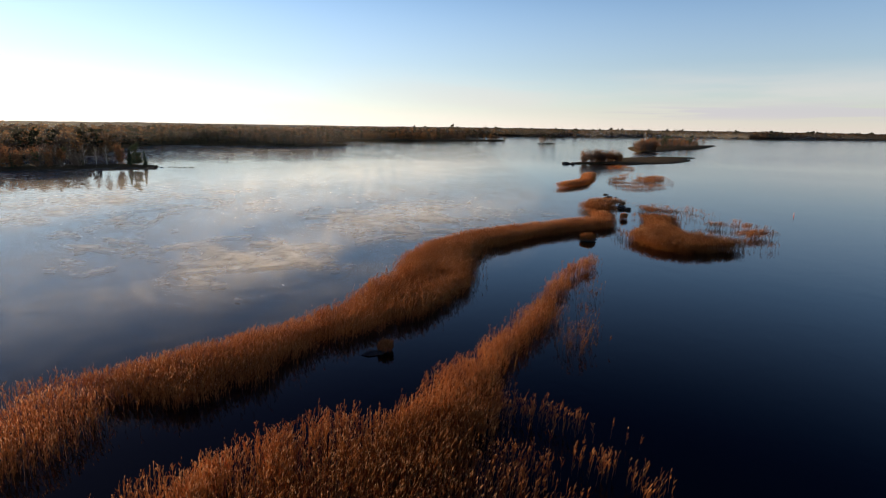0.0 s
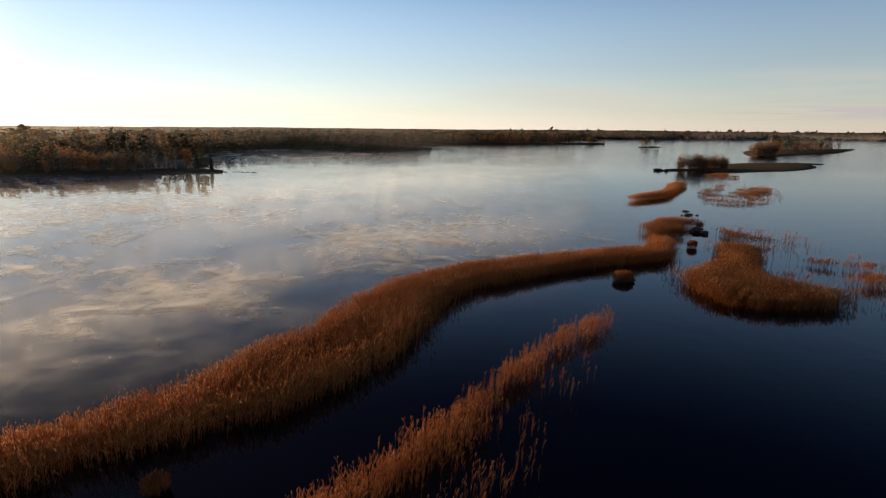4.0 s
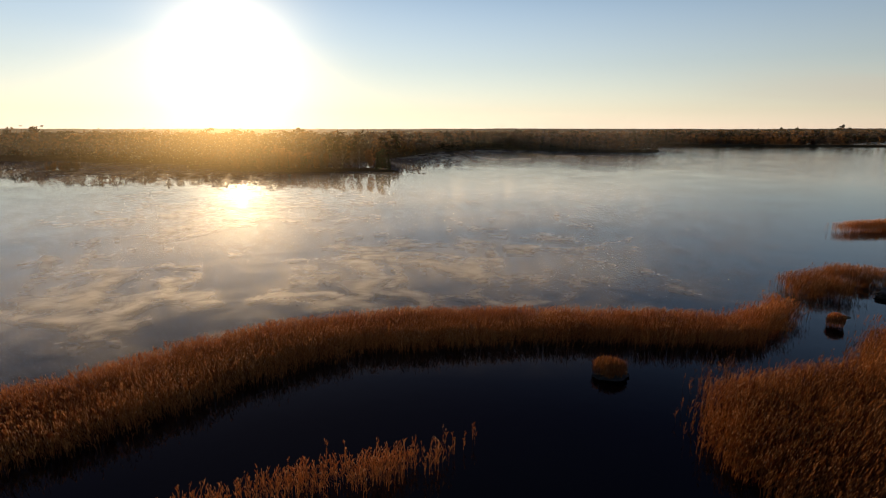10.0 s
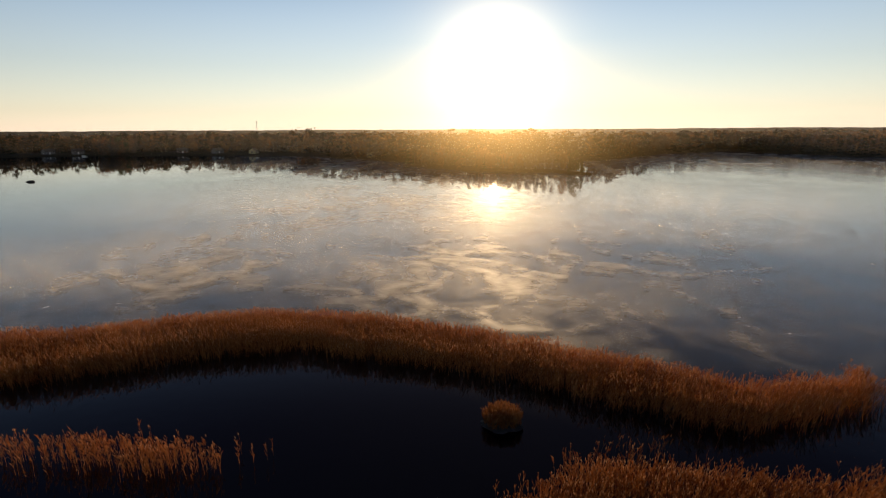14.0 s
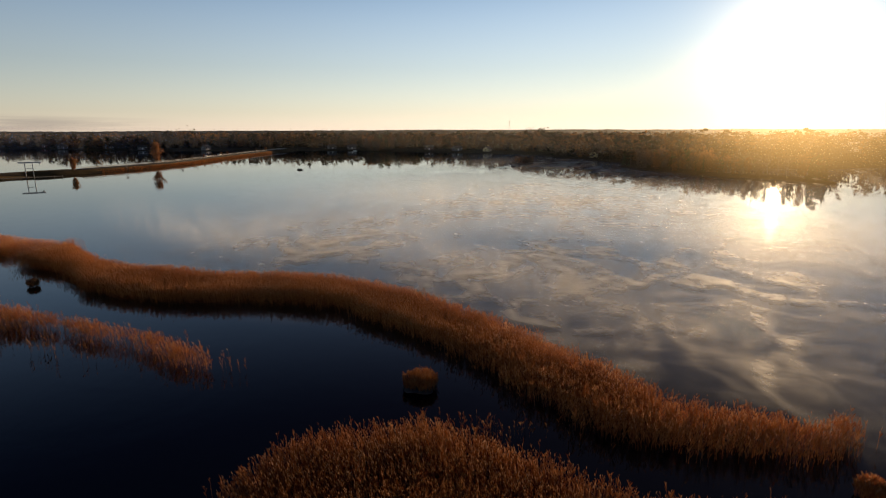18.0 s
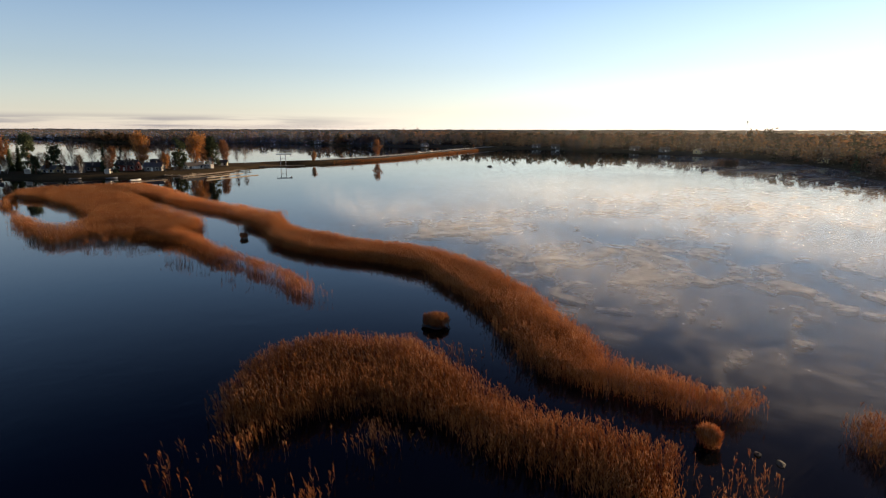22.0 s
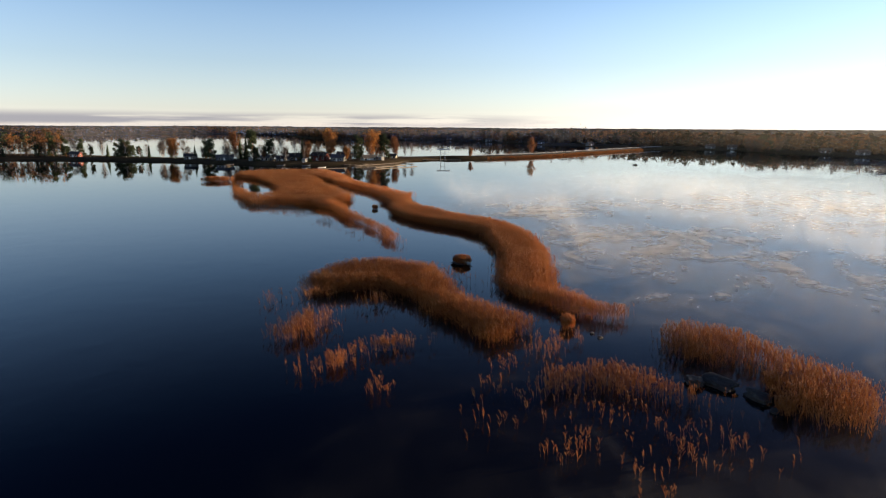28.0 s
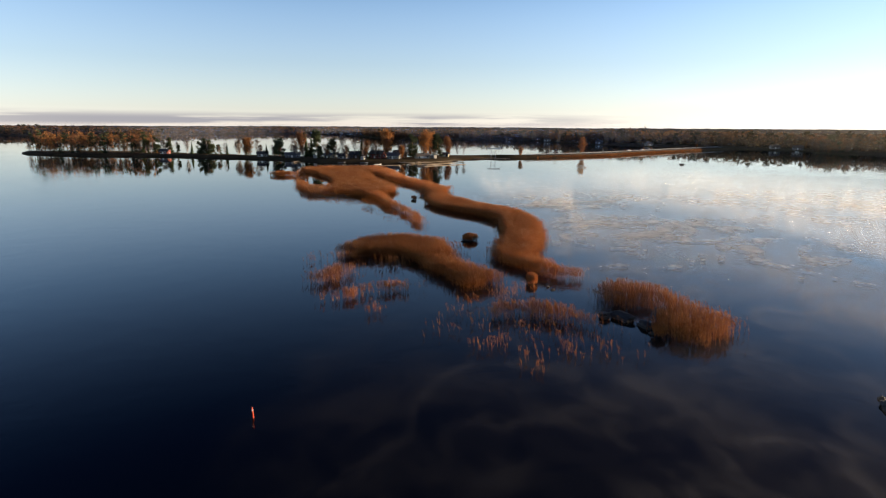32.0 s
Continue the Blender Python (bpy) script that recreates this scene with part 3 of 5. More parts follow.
land_band("land_headland", HEADLAND, FOREST_FLOOR, 1.6, "dark wooded headland with a low stony tip")
land_band("land_headland_far", HEADLAND_FAR, FOREST_FLOOR, 1.6, "far dark wooded headland across the water")
land_band("land_bush_isle", BUSH_ISLE, GRASS, 0.7, "small stony islet overgrown with leafless bushes", rough=1.0)
land_band("land_bar", BAR, GRASS, 0.5, "flat bar of withered sedge just above the water", rough=2.5)
land_band("land_long_isle", LONG_ISLE, GRASS, 0.8, "long low island with bushes and a clump of pines", rough=3.0)
land_band("land_pine_isle", [(124, 728, 5), (135, 737, 9), (146, 744, 5)], FOREST_FLOOR, 0.8, "tiny wooded island far out on the lake", rough=1.0)
land_band("land_islet", [(-272, 158, 1.5), (-262, 163, 4), (-250, 166, 3), (-243, 168, 1)], ROCK, 0.5, "stony islet with a few bushes off the shore", rough=1.0)

# ---- reed beds ----
def reed_mesh(x, y, h, rng, leaves=3, wide=1.0):
    """Reed plants at the places given: a stem, drooping leaves and a plume that hangs to the lee side."""
    n = len(x)
    ang = rng.uniform(0, 2 * np.pi, n)
    side = np.stack([np.cos(ang), np.sin(ang), np.zeros(n)], 1)
    lean = np.stack([0.05 + rng.normal(0, 0.05, n), -0.03 + rng.normal(0, 0.05, n)], 1) * h[:, None]
    base = np.stack([x, y, np.full(n, -0.15)], 1)
    top = np.stack([x + lean[:, 0], y + lean[:, 1], h], 1)
    w = (0.0065 * wide * rng.uniform(0.8, 1.3, n))[:, None]
    verts = [base - side * w, base + side * w, top + side * w * 0.6, top - side * w * 0.6]
    tris, mats = [(0, 1, 2), (0, 2, 3)], [0, 0]
    for k in range(leaves):
        f = rng.uniform(0.3, 0.95, n)[:, None]
        s = base + (top - base) * f
        la = rng.normal(-0.5, 1.3, n)
        out = np.stack([np.cos(la), np.sin(la), np.zeros(n)], 1)
        across = np.stack([-np.sin(la), np.cos(la), rng.normal(0, 0.5, n)], 1)
        ln = rng.uniform(0.32, 0.6, n)[:, None]
        lw = 0.0085 * wide
        mid = s + out * ln * 0.18 + np.array((0, 0, 1)) * ln * 0.6
        tip = s + out * ln * 0.42 + np.array((0, 0, 1)) * ln * rng.uniform(0.75, 1.15, n)[:, None]
        b = len(verts)
        verts += [s, mid - across * lw, tip, mid + across * lw]
        tris += [(b, b + 1, b + 2), (b, b + 2, b + 3)]; mats += [0, 0]
    pa = rng.normal(-0.5, 0.5, n)
    out = np.stack([np.cos(pa), np.sin(pa), np.zeros(n)], 1)
    pl = rng.uniform(0.2, 0.34, n)[:, None]
    pw = 0.017 * wide
    across = np.stack([-np.sin(pa), np.cos(pa), np.zeros(n)], 1)
    mid = top + out * pl * 0.2 + np.array((0, 0, 1)) * pl * 0.5
    b = len(verts)
    verts += [top, mid - across * pw, top + out * pl * 0.4 + np.array((0, 0, 1)) * pl * 1.0, mid + across * pw + np.array((0, 0, 0.03))]
    tris += [(b, b + 1, b + 2), (b, b + 2, b + 3)]; mats += [1, 1]
    k = len(verts)
    v = np.stack(verts, 1).reshape(-1, 3)
    f = (np.arange(n)[:, None, None] * k + np.array(tris)).reshape(-1, 3)
    return mesh_from("reed_bed", v, f, [REED, PLUME], np.tile(mats, n))


def reed_bed(shapes, density, label, seed, holes=(), height=1.8, leaves=3, wide=1.0, ragged=1.6, clumps=0.0, clump_size=2.5):
    rng = np.random.default_rng(seed)
    lo, hi = extent(shapes, 1.5)
    n = int((hi[0] - lo[0]) * (hi[1] - lo[1]) * density * 1.45)
    x, y = rng.uniform(lo[0], hi[0], n), rng.uniform(lo[1], hi[1], n)
    s = inside(x, y, shapes)
    if holes:
        s = np.minimum(s, -inside(x, y, holes))
    near = s > -1.5
    x, y, s = x[near], y[near], s[near]
    s = s + (fbm(x, y, 5.0, seed) - 0.5) * ragged * 1.6 + (fbm(x, y, 1.3, seed + 9, 2) - 0.5) * ragged * 0.7
    keep = (s > 0) & (rng.uniform(0, 1, len(x)) < np.clip(0.14 + s / 2.4, 0, 1))
    if clumps:
        keep &= fbm(x, y, clump_size, seed + 5, 2) > clumps
    keep |= (s > -0.9) & (rng.uniform(0, 1, len(x)) < 0.03)
    x, y, s = x[keep], y[keep], s[keep]
    h = height * (0.74 + 0.18 * np.clip(s / 2.2, 0, 1)) * (0.86 + 0.28 * fbm(x, y, 6, seed + 3)) * rng.uniform(0.72, 1.15, len(x))
    ob = new("reed_bed", reed_mesh(x, y, h, rng, leaves, wide))
    return tagged(ob, label, "reeds", group="reed beds in the lake", kind="stuff")


LONG_BED = [(-63, -50, 5), (-57, -38, 7), (-51, -24, 6), (-44.5, -10, 4.6), (-37, 5, 3.8), (-30.5, 24, 4), (-25, 37, 4.5), (-20, 44, 5), (-14, 52, 5.2),
            (-8, 60, 6), (-3, 68, 5.8), (0.5, 77, 6.6), (2, 87, 6.2), (5, 96, 5.5), (11, 103, 5), (19, 108.5, 4.6), (27, 113.5, 4.2), (34, 119, 5), (37.5, 125, 3.3), (39.5, 131, 1.2)]
LONG_OUTLINE = [(-17.2, 38.5), (-14.6, 42), (-12.8, 42.6), (-11.9, 46.9), (-9, 51.4), (-6.6, 54.6), (-2.6, 58), (0.8, 62), (3, 66.5), (5.8, 72.5), (6.6, 78), (6.6, 83.5),
                (7, 89), (9, 93.5), (12.6, 97), (16.2, 100.6), (20, 104), (25, 107.8), (29.5, 111.4), (33, 113), (36.5, 114.2), (38.2, 118), (39.4, 123), (39.8, 127), (39, 131.5), (36.6, 134),
                (35.8, 133.2), (36.2, 130), (34.5, 126.5), (33, 123), (29.5, 120.8), (25, 117.8), (20, 115.3), (15, 112.4), (9.7, 107.8), (5, 103.3), (1, 98.5), (-2, 93), (-4.2, 86), (-4.9, 80),
                (-6.5, 73), (-8.2, 68), (-11, 60), (-14.5, 54.5), (-19, 50), (-24, 45.6), (-30, 40)]
INNER_OUTLINE = [(24.6, 87.5), (21, 82.4), (18.2, 78.9), (15, 72), (12.4, 66.6), (11, 63), (8.3, 56.8), (5, 51.6), (1.1, 44.8), (-0.7, 41.4), (-2.4, 37),
                 (5, 35), (5.4, 40), (6.4, 44), (8.2, 48), (10.7, 53.5), (13.6, 60.5), (15.3, 67), (17.4, 72), (20.2, 77), (23.8, 83.5)]
SOUTH_BED = [(-44, -23.5), (-34, -6.5), (-26, 8), (-20, 20.5), (-13, 33.5), (-5, 37.6), (0, 38.5), (4, 36), (4.4, 31.4), (9.7, 26.4), (15.2, 24.4), (13, 12.7), (9, 4.8), (1.2, -10.5), (-5, -20), (-12, -33),
             (-22, -50), (-35, -66), (-47, -70), (-60, -61), (-66, -50), (-60, -34), (-52, -26)]
SOUTH_POOL = [(-11, -29), (-19, -43), (-27, -52), (-25, -38), (-20, -25), (-15, -12), (-8, 1), (-2, 8), (2.5, 10), (2.8, 4.5), (-3, -10), (-7.5, -21)]
ISLAND = [(54, 97), (50, 94.3), (46.2, 92.6), (42, 92.8), (38.4, 94.3), (36, 97.2), (35.4, 101), (35.7, 103.5), (37.1, 107.8), (40.2, 111.8), (43, 115), (44.8, 119), (45.2, 122.5), (46.2, 127.5),
          (48.5, 128.3), (52, 127.2), (53, 125.5), (52.4, 122.3), (51.3, 119.5), (50.8, 116.5), (48.6, 112.5), (48, 109.5), (48.1, 106.5), (50.6, 102.8), (52.8, 99.5)]
LOW_PATCH = [(59.4, 134.8), (56, 133.8), (51.9, 136.4), (50.6, 139.5), (51.6, 142.6), (51.2, 145.1), (51.4, 147.6), (52.6, 147.6), (53.6, 145.4), (53.9, 143), (55.2, 140.5), (56.2, 137.7)]
STONE_PATCH = [(38, 138.2), (36.2, 139.5), (36.7, 142), (36.2, 144), (37.4, 147), (38.7, 150.5), (39.7, 154), (41.4, 156.4), (45, 156.4), (49.6, 156.2), (51.2, 153.2), (51.2, 149.8), (47.4, 149.6),
               (45.4, 149.6), (44.5, 147.6), (43.1, 146), (44.7, 144.6), (44.7, 142.5), (43.7, 140.3), (41, 139)]
reed_bed([("band", LONG_BED[:7])], 14, "far end of the curving reed bed towards the cabins", 10, wide=1.4, leaves=2)
reed_bed([("poly", LONG_OUTLINE)], 32, "dense orange-brown dry reed bed curving through the dark lake", 11)
reed_bed([("poly", INNER_OUTLINE)], 27, "rust-brown reed bed narrowing to a ragged tip beside the channel", 12)
reed_bed([("band", [(1.0, 37.5, 3.6), (-2, 30, 5), (-6.5, 21, 6)])], 20, "rust-brown reeds where the narrow bed widens towards the shore", 29)
reed_bed([("poly", SOUTH_BED)], 9.5, "broad rust-brown reed bed with an open pool near the shore", 9, wide=1.7, leaves=2, holes=[("poly", SOUTH_POOL)], ragged=2.2)
reed_bed([("blob", (-12, -4, 5, 2.2, 60))], 3, "thin grey reeds standing in the pool", 28, wide=1.4, clumps=0.45)
reed_bed([("band", [(-6.5, 36.5, 1.2), (-9, 33.5, 2), (-10.5, 29, 3)])], 20, "low reeds at the side of the bed", 13, clumps=0.4)
reed_bed([("blob", (8, 33, 6, 8, 20))], 7, "thin dark reeds along the bed's shaded edge", 24, clumps=0.5)
reed_bed([("band", [(14, 52, 2), (17.5, 64, 1.5), (21, 73, 1)])], 4, "sparse reeds standing in open water", 14, clumps=0.52)
reed_bed([("poly", ISLAND)], 30, "rust-brown reed island with a thinning shaded edge", 15)
reed_bed([("blob", (55.5, 100.5, 4.2, 4.2, 100)), ("blob", (53, 106, 3.4, 5, 20)), ("blob", (37, 103, 2.4, 6, 10))], 6, "thin grey reeds at the edge of the reed island", 25, clumps=0.44, height=1.4)
reed_bed([("poly", [(66, 108.6), (64.2, 112), (60, 111.2), (56.8, 107.6), (57, 105.6), (61, 106)])], 22, "loose tuft of orange reeds in dark water", 16, clumps=0.40, clump_size=1.0, height=1.45)
reed_bed([("blob", (65.5, 118, 3, 1.5, 165)), ("blob", (60.5, 119, 4, 2, 165)), ("blob", (66.0, 124.7, 1.1, 0.8, 0))], 26, "scattered pale reed stems in dark water", 17, clumps=0.5, clump_size=0.8, height=1.3)
reed_bed([("blob", (60, 131, 1.2, 0.9, 0)), ("blob", (56, 130.5, 1.6, 1, 100)), ("blob", (50, 131.5, 3, 1.2, 0)), ("blob", (46, 132, 1, 1, 0))], 16, "few reed stems between the patches", 26, clumps=0.48, clump_size=0.8, height=1.3)
reed_bed([("poly", LOW_PATCH)], 20, "low reed patch beside dark foundation stones", 18, clumps=0.36, clump_size=1.4, height=1.5, ragged=1.2)
reed_bed([("blob", (58, 142, 10, 4.5, 100)), ("blob", (64.5, 140, 8, 2.5, 90))], 2.0, "sparse single reeds fading into open water", 19, clumps=0.56, height=0.9, clump_size=0.9, wide=0.85)
reed_bed([("blob", (64.5, 146.4, 2.2, 1.2, 30)), ("blob", (65.0, 140.6, 1.6, 1.0, 20)), ("blob", (56.6, 148.6, 2.6, 1.2, 110)), ("blob", (65.6, 134.2, 1.8, 0.9, 30)), ("blob", (60, 147, 1.4, 1.0, 0))], 7,
         "loose rows of slender reeds standing clear of the patch", 30, clumps=0.45, height=1.0, clump_size=0.8, wide=0.85)
reed_bed([("poly", STONE_PATCH)], 20, "orange-brown reed patch round dark foundation stones", 20, clumps=0.22, clump_size=1.8)
reed_bed([("band", [(42, 196, 2.0), (46, 201, 3.4), (51, 208, 3.2), (57, 220, 2.2), (65, 246, 3.0)])], 20, "small orange reed patch in open water", 21, wide=1.5)
reed_bed([("blob", (80, 225, 34, 12, 68)), ("blob", (93, 290, 26, 7, 75))], 4.0, "thin low reeds standing in the far shallows", 22, clumps=0.52, wide=1.3, clump_size=7, height=0.95)
reed_bed([("blob", (-14, -47.5, 6.0, 4.4, -31))], 16, "outlying ochre reed patch near the shore", 23, wide=1.6)

reed_bed([("band", [(-212, -56, 2), (-264, -42.5, 2.2), (-340, -40.5, 2.2), (-440, -36, 2)])], 5, "rust-brown reeds along the foot of the causeway", 27, wide=2.6, leaves=2)


def reed_tuft(x, y, r, h, n, label, seed):
    """A single round clump of reeds and its flooded root mound."""
    rng = np.random.default_rng(seed)
    a, d = rng.uniform(0, 6.28, n), r * np.sqrt(rng.uniform(0, 1, n))
    tuft = new("reed_tuft", reed_mesh(x + np.cos(a) * d, y + np.sin(a) * d, h * (1.05 - 0.35 * (d / r) ** 2) * rng.uniform(0.8, 1.1, n), rng, 4, 1.1))
    return tagged(tuft, label, "reed tuft", group="single reed tufts")


reed_tuft(28.0, 103.8, 1.4, 1.15, 420, "round brown reed tuft alone in the channel", 51)
reed_tuft(42.9, 129.5, 0.8, 1.15, 300, "small bright orange reed tuft beside low stones", 52)
reed_tuft(-4.0, 50.9, 0.75, 0.8, 190, "small orange reed tuft on a dark stone", 53)
reed_tuft(49.3, 150.6, 0.6, 1.2, 110, "orange reed tuft by the foundation stones", 54)
reed_tuft(45.4, 149.2, 0.6, 1.4, 110, "tall reed tuft behind the foundation stones", 55)

# ---- trees ----
def spruce_arrays(h, rng, whorls=14, arms=7, sides=5):
    v, f = tube([(0, 0, -0.3), (0, 0, h * 0.97)], [h * 0.013, 0.01], sides)
    tips = []
    fv, ff = [], []
    for i in range(whorls):
        t = i / (whorls - 1)
        z = h * (0.10 + 0.88 * t)
        r = h * 0.22 * (1 - t) ** 0.85 + 0.12
        for k in range(arms):
            a = 2 * math.pi * (k + rng.uniform(-0.3, 0.3)) / arms + i * 1.3
            rr = r * rng.uniform(0.65, 1.15)
            d, s = np.array((math.cos(a), math.sin(a), 0)), np.array((-math.sin(a), math.cos(a), 0))
            p = np.array((0, 0, z))
            w = rr * 0.34 + 0.08
            b = len(fv)
            fv += [p + (0, 0, 0.03 * h), p + d * rr * 0.6 + s * w - (0, 0, rr * 0.28), p + d * rr - (0, 0, rr * rng.uniform(0.25, 0.5)), p + d * rr * 0.6 - s * w - (0, 0, rr * 0.28)]
            ff += [(b, b + 1, b + 2), (b, b + 2, b + 3)]
    return (v, f), (np.array(fv), np.array(ff))


def pine_arrays(h, rng, clumps=11, per=34, size=0.42, spread=1.0, low=0.42, sides=6):
    bend = rng.normal(0, 0.02 * h, 2)
    v, f = tube([(0, 0, -0.3), (bend[0] * 0.4, bend[1] * 0.4, h * 0.4), (bend[0], bend[1], h * 0.92)], [h * 0.015, h * 0.011, h * 0.004], sides)
    wood = [(v, f, 0)]
    pts = []
    for i in range(clumps):
        t = rng.uniform(low, 1.0)
        z = h * t
        reach = h * 0.19 * spread * (1.15 - t) ** 0.5 * rng.uniform(0.5, 1.1)
        a = rng.uniform(0, 6.28)
        c = np.array((bend[0] + math.cos(a) * reach, bend[1] + math.sin(a) * reach, z + 0.03 * h))
        if sides > 3:
            wv, wf = tube([(bend[0] * t, bend[1] * t, z - 0.05 * h), tuple(c)], [h * 0.005, h * 0.002], 4)
            wood.append((wv, wf, 0))
        pts.append(c + rng.normal(size=(per, 3)) * np.array((h * 0.062, h * 0.062, h * 0.034)))
    cv, cf = cards(np.vstack(pts), size, rng, 0.5)
    wv, wf, _ = join(wood)
    return (wv, wf), (cv, cf)


def bush_arrays(h, rng, leaves, size, stems=6):
    """Several stems from one root, leafy to the ground."""
    wood_bits, pts = [], []
    for i in range(6):
        a, r = rng.uniform(0, 6.28), h * rng.uniform(0.1, 0.5)
        tip = np.array((math.cos(a) * r, math.sin(a) * r, h * rng.uniform(0.6, 1.0)))
        if i < stems:
            v, f = tube([(0, 0, -0.2), tuple(tip * (0.45, 0.45, 0.55)), tuple(tip)], [h * 0.012, h * 0.008, h * 0.003], 3)
            wood_bits.append((v, f, 0))
        t = rng.uniform(0.15, 1.05, leaves // 6)[:, None]
        pts.append(tip * t * (1, 1, 1) + rng.normal(size=(leaves // 6, 3)) * h * 0.11)
    p = np.vstack(pts); p[:, 2] = np.abs(p[:, 2])
    wv, wf, wm = join(wood_bits)
    return (wv, wf, wm), cards(p, size, rng)


def broadleaf_arrays(h, rng, leaves=420, size=0.26, limbs=11, twigs=90, width=0.2, sides=6):
    bend = rng.normal(0, 0.025 * h, 2)
    v, f = tube([(0, 0, -0.3), (bend[0] * 0.5, bend[1] * 0.5, h * 0.5), (bend[0], bend[1], h * 0.97)], [h * 0.011, h * 0.008, h * 0.002], sides)
    wood, ends = [(v, f, 0)], []
    for i in range(limbs):
        t = rng.uniform(0.12, 0.92)
        a = rng.uniform(0, 6.28)
        reach = h * width * math.sin(math.pi * min(1, t * 0.8 + 0.22)) * rng.uniform(0.6, 1.15)
        p0 = np.array((bend[0] * t, bend[1] * t, h * t))
        p1 = p0 + (math.cos(a) * reach * 0.6, math.sin(a) * reach * 0.6, reach * 0.8)
        p2 = p0 + (math.cos(a) * reach, math.sin(a) * reach, reach * 1.3)
        p2[2] = min(p2[2], h * 1.02)
        if sides > 3:
            wv, wf = tube([p0, p1, p2], [h * 0.005, h * 0.003, h * 0.001], 4)
            wood.append((wv, wf, 0))
        ends += [p1, p2, (p0 + p1) / 2]
    ends = np.array(ends)
    tw = ends[rng.integers(0, len(ends), twigs)] + rng.normal(size=(twigs, 3)) * h * 0.03
    d = rng.normal(size=(twigs, 3)) * (1, 1, 0.6) + (0, 0, 0.5)
    d *= h * 0.06 / np.linalg.norm(d, axis=1)[:, None]
    s = np.cross(d, (0.2, 0.9, 0.4)); s *= (0.04 * h / 12) / np.linalg.norm(s, axis=1)[:, None]
    tv = np.stack([tw - s, tw + s, tw + d], 1).reshape(-1, 3)
    tf = np.arange(twigs * 3).reshape(-1, 3)
    wood.append((tv, tf, 1))
    wv, wf, wm = join(wood)
    crown = None
    if leaves:
        c = ends[rng.integers(0, len(ends), leaves)] + rng.normal(size=(leaves, 3)) * (h * 0.055, h * 0.055, h * 0.06)
        crown = cards(c, size, rng)
    return (wv, wf, wm), crown


LABELS = {"spruce": "dark green spruce on the shore", "pine": "dark green pine with a bare reddish trunk", "gold": "birch with glowing orange autumn leaves",
          "russet": "russet-leaved tree in late autumn", "bare": "leafless grey birch with pale trunk"}
MODELS = {}


def tree_model(kind, variant):
    """One full tree, built once for each kind and variant at 10 m, then copied."""
    rng = np.random.default_rng(100 + variant * 7 + sum(map(ord, kind)))
    tree = new("tree")
    if kind == "spruce":
        (v, f), (cv, cf) = spruce_arrays(10, rng, 18, 11)
        mats, crown_mat, wm = [BARK], SPRUCE, None
    elif kind == "pine":
        (v, f), (cv, cf) = pine_arrays(10, rng, 30, 70, 0.34, 1.45, 0.12)
        mats, crown_mat, wm = [PINE_BARK], PINE, None
    else:
        (v, f, wm), crown = broadleaf_arrays(10, rng, {"gold": 2600, "russet": 2300, "bare": 300}[kind], 0.26 if kind != "bare" else 0.12, 26, 1400, 0.28)
        mats, crown_mat = [BIRCH_BARK, TWIG], {"gold": GOLD, "russet": RUSSET, "bare": TWIG}[kind]
        cv, cf = crown
    part("trunk", mesh_from("trunk", v, f, mats, wm), tree)
    part("crown", mesh_from("crown", cv, cf, [crown_mat]), tree)
    return tagged(tree, LABELS[kind], "tree", group="trees along the shore")


def plant(kind, x, y, h, z=0.5, rng=random):
    key = (kind, rng.randrange(4))
    m = pose(x, y, z, rng.uniform(-2, 2), rng.uniform(-2, 2), rng.uniform(0, 360))
    s = h / 10
    if key in MODELS:
        t = copy_thing(MODELS[key], m)
    else:
        t = MODELS[key] = tree_model(*key)
        t.matrix_basis = m
    t.scale = (s * rng.uniform(0.68, 0.9), s * rng.uniform(0.68, 0.9), s)
    return t


# Far woods: light models, many to one mesh
def far_models(lod):
    rng = np.random.default_rng(5 + lod)
    whorls, arms, clumps, per, leaves = ((9, 6, 7, 12, 90), (6, 5, 5, 6, 36), (4, 4, 4, 4, 16))[lod]
    size = (0.55, 0.85, 1.3)[lod]
    out = {}
    for k in range(4):
        (v, f), (cv, cf) = spruce_arrays(10, rng, whorls, arms, 3)
        out["spruce", k] = join([(v, f, 0), (cv, cf, 1)])
        (v, f), (cv, cf) = pine_arrays(10, rng, clumps, per, size, 1.0, 0.42, 4 if lod == 0 else 3)
        out["pine", k] = join([(v, f, 0), (cv, cf, 2)])
        for kind, m in (("gold", 3), ("russet", 4), ("bare", 5)):
            (v, f, wm), crown = broadleaf_arrays(10, rng, leaves if kind != "bare" else leaves // 2, size * (0.6 if kind != "bare" else 0.35), (6, 4, 3)[lod], (40, 12, 4)[lod], 0.2, 4 if lod == 0 else 3)
            out[kind, k] = join([(v, f, 5), (crown[0], crown[1], m)])
        (v, f, wm), crown = bush_arrays(10, rng, leaves * (5 if lod == 0 else 2), size * (0.8 if lod == 0 else 0.95), 5 if lod == 0 else 1)
        out["bush", k] = join([(v, f, 5), (crown[0], crown[1], 4 if k % 2 else 5)])
    return out


FAR = [far_models(i) for i in range(3)]
KINDS = ["spruce", "pine", "gold", "russet", "bare", "bush"]


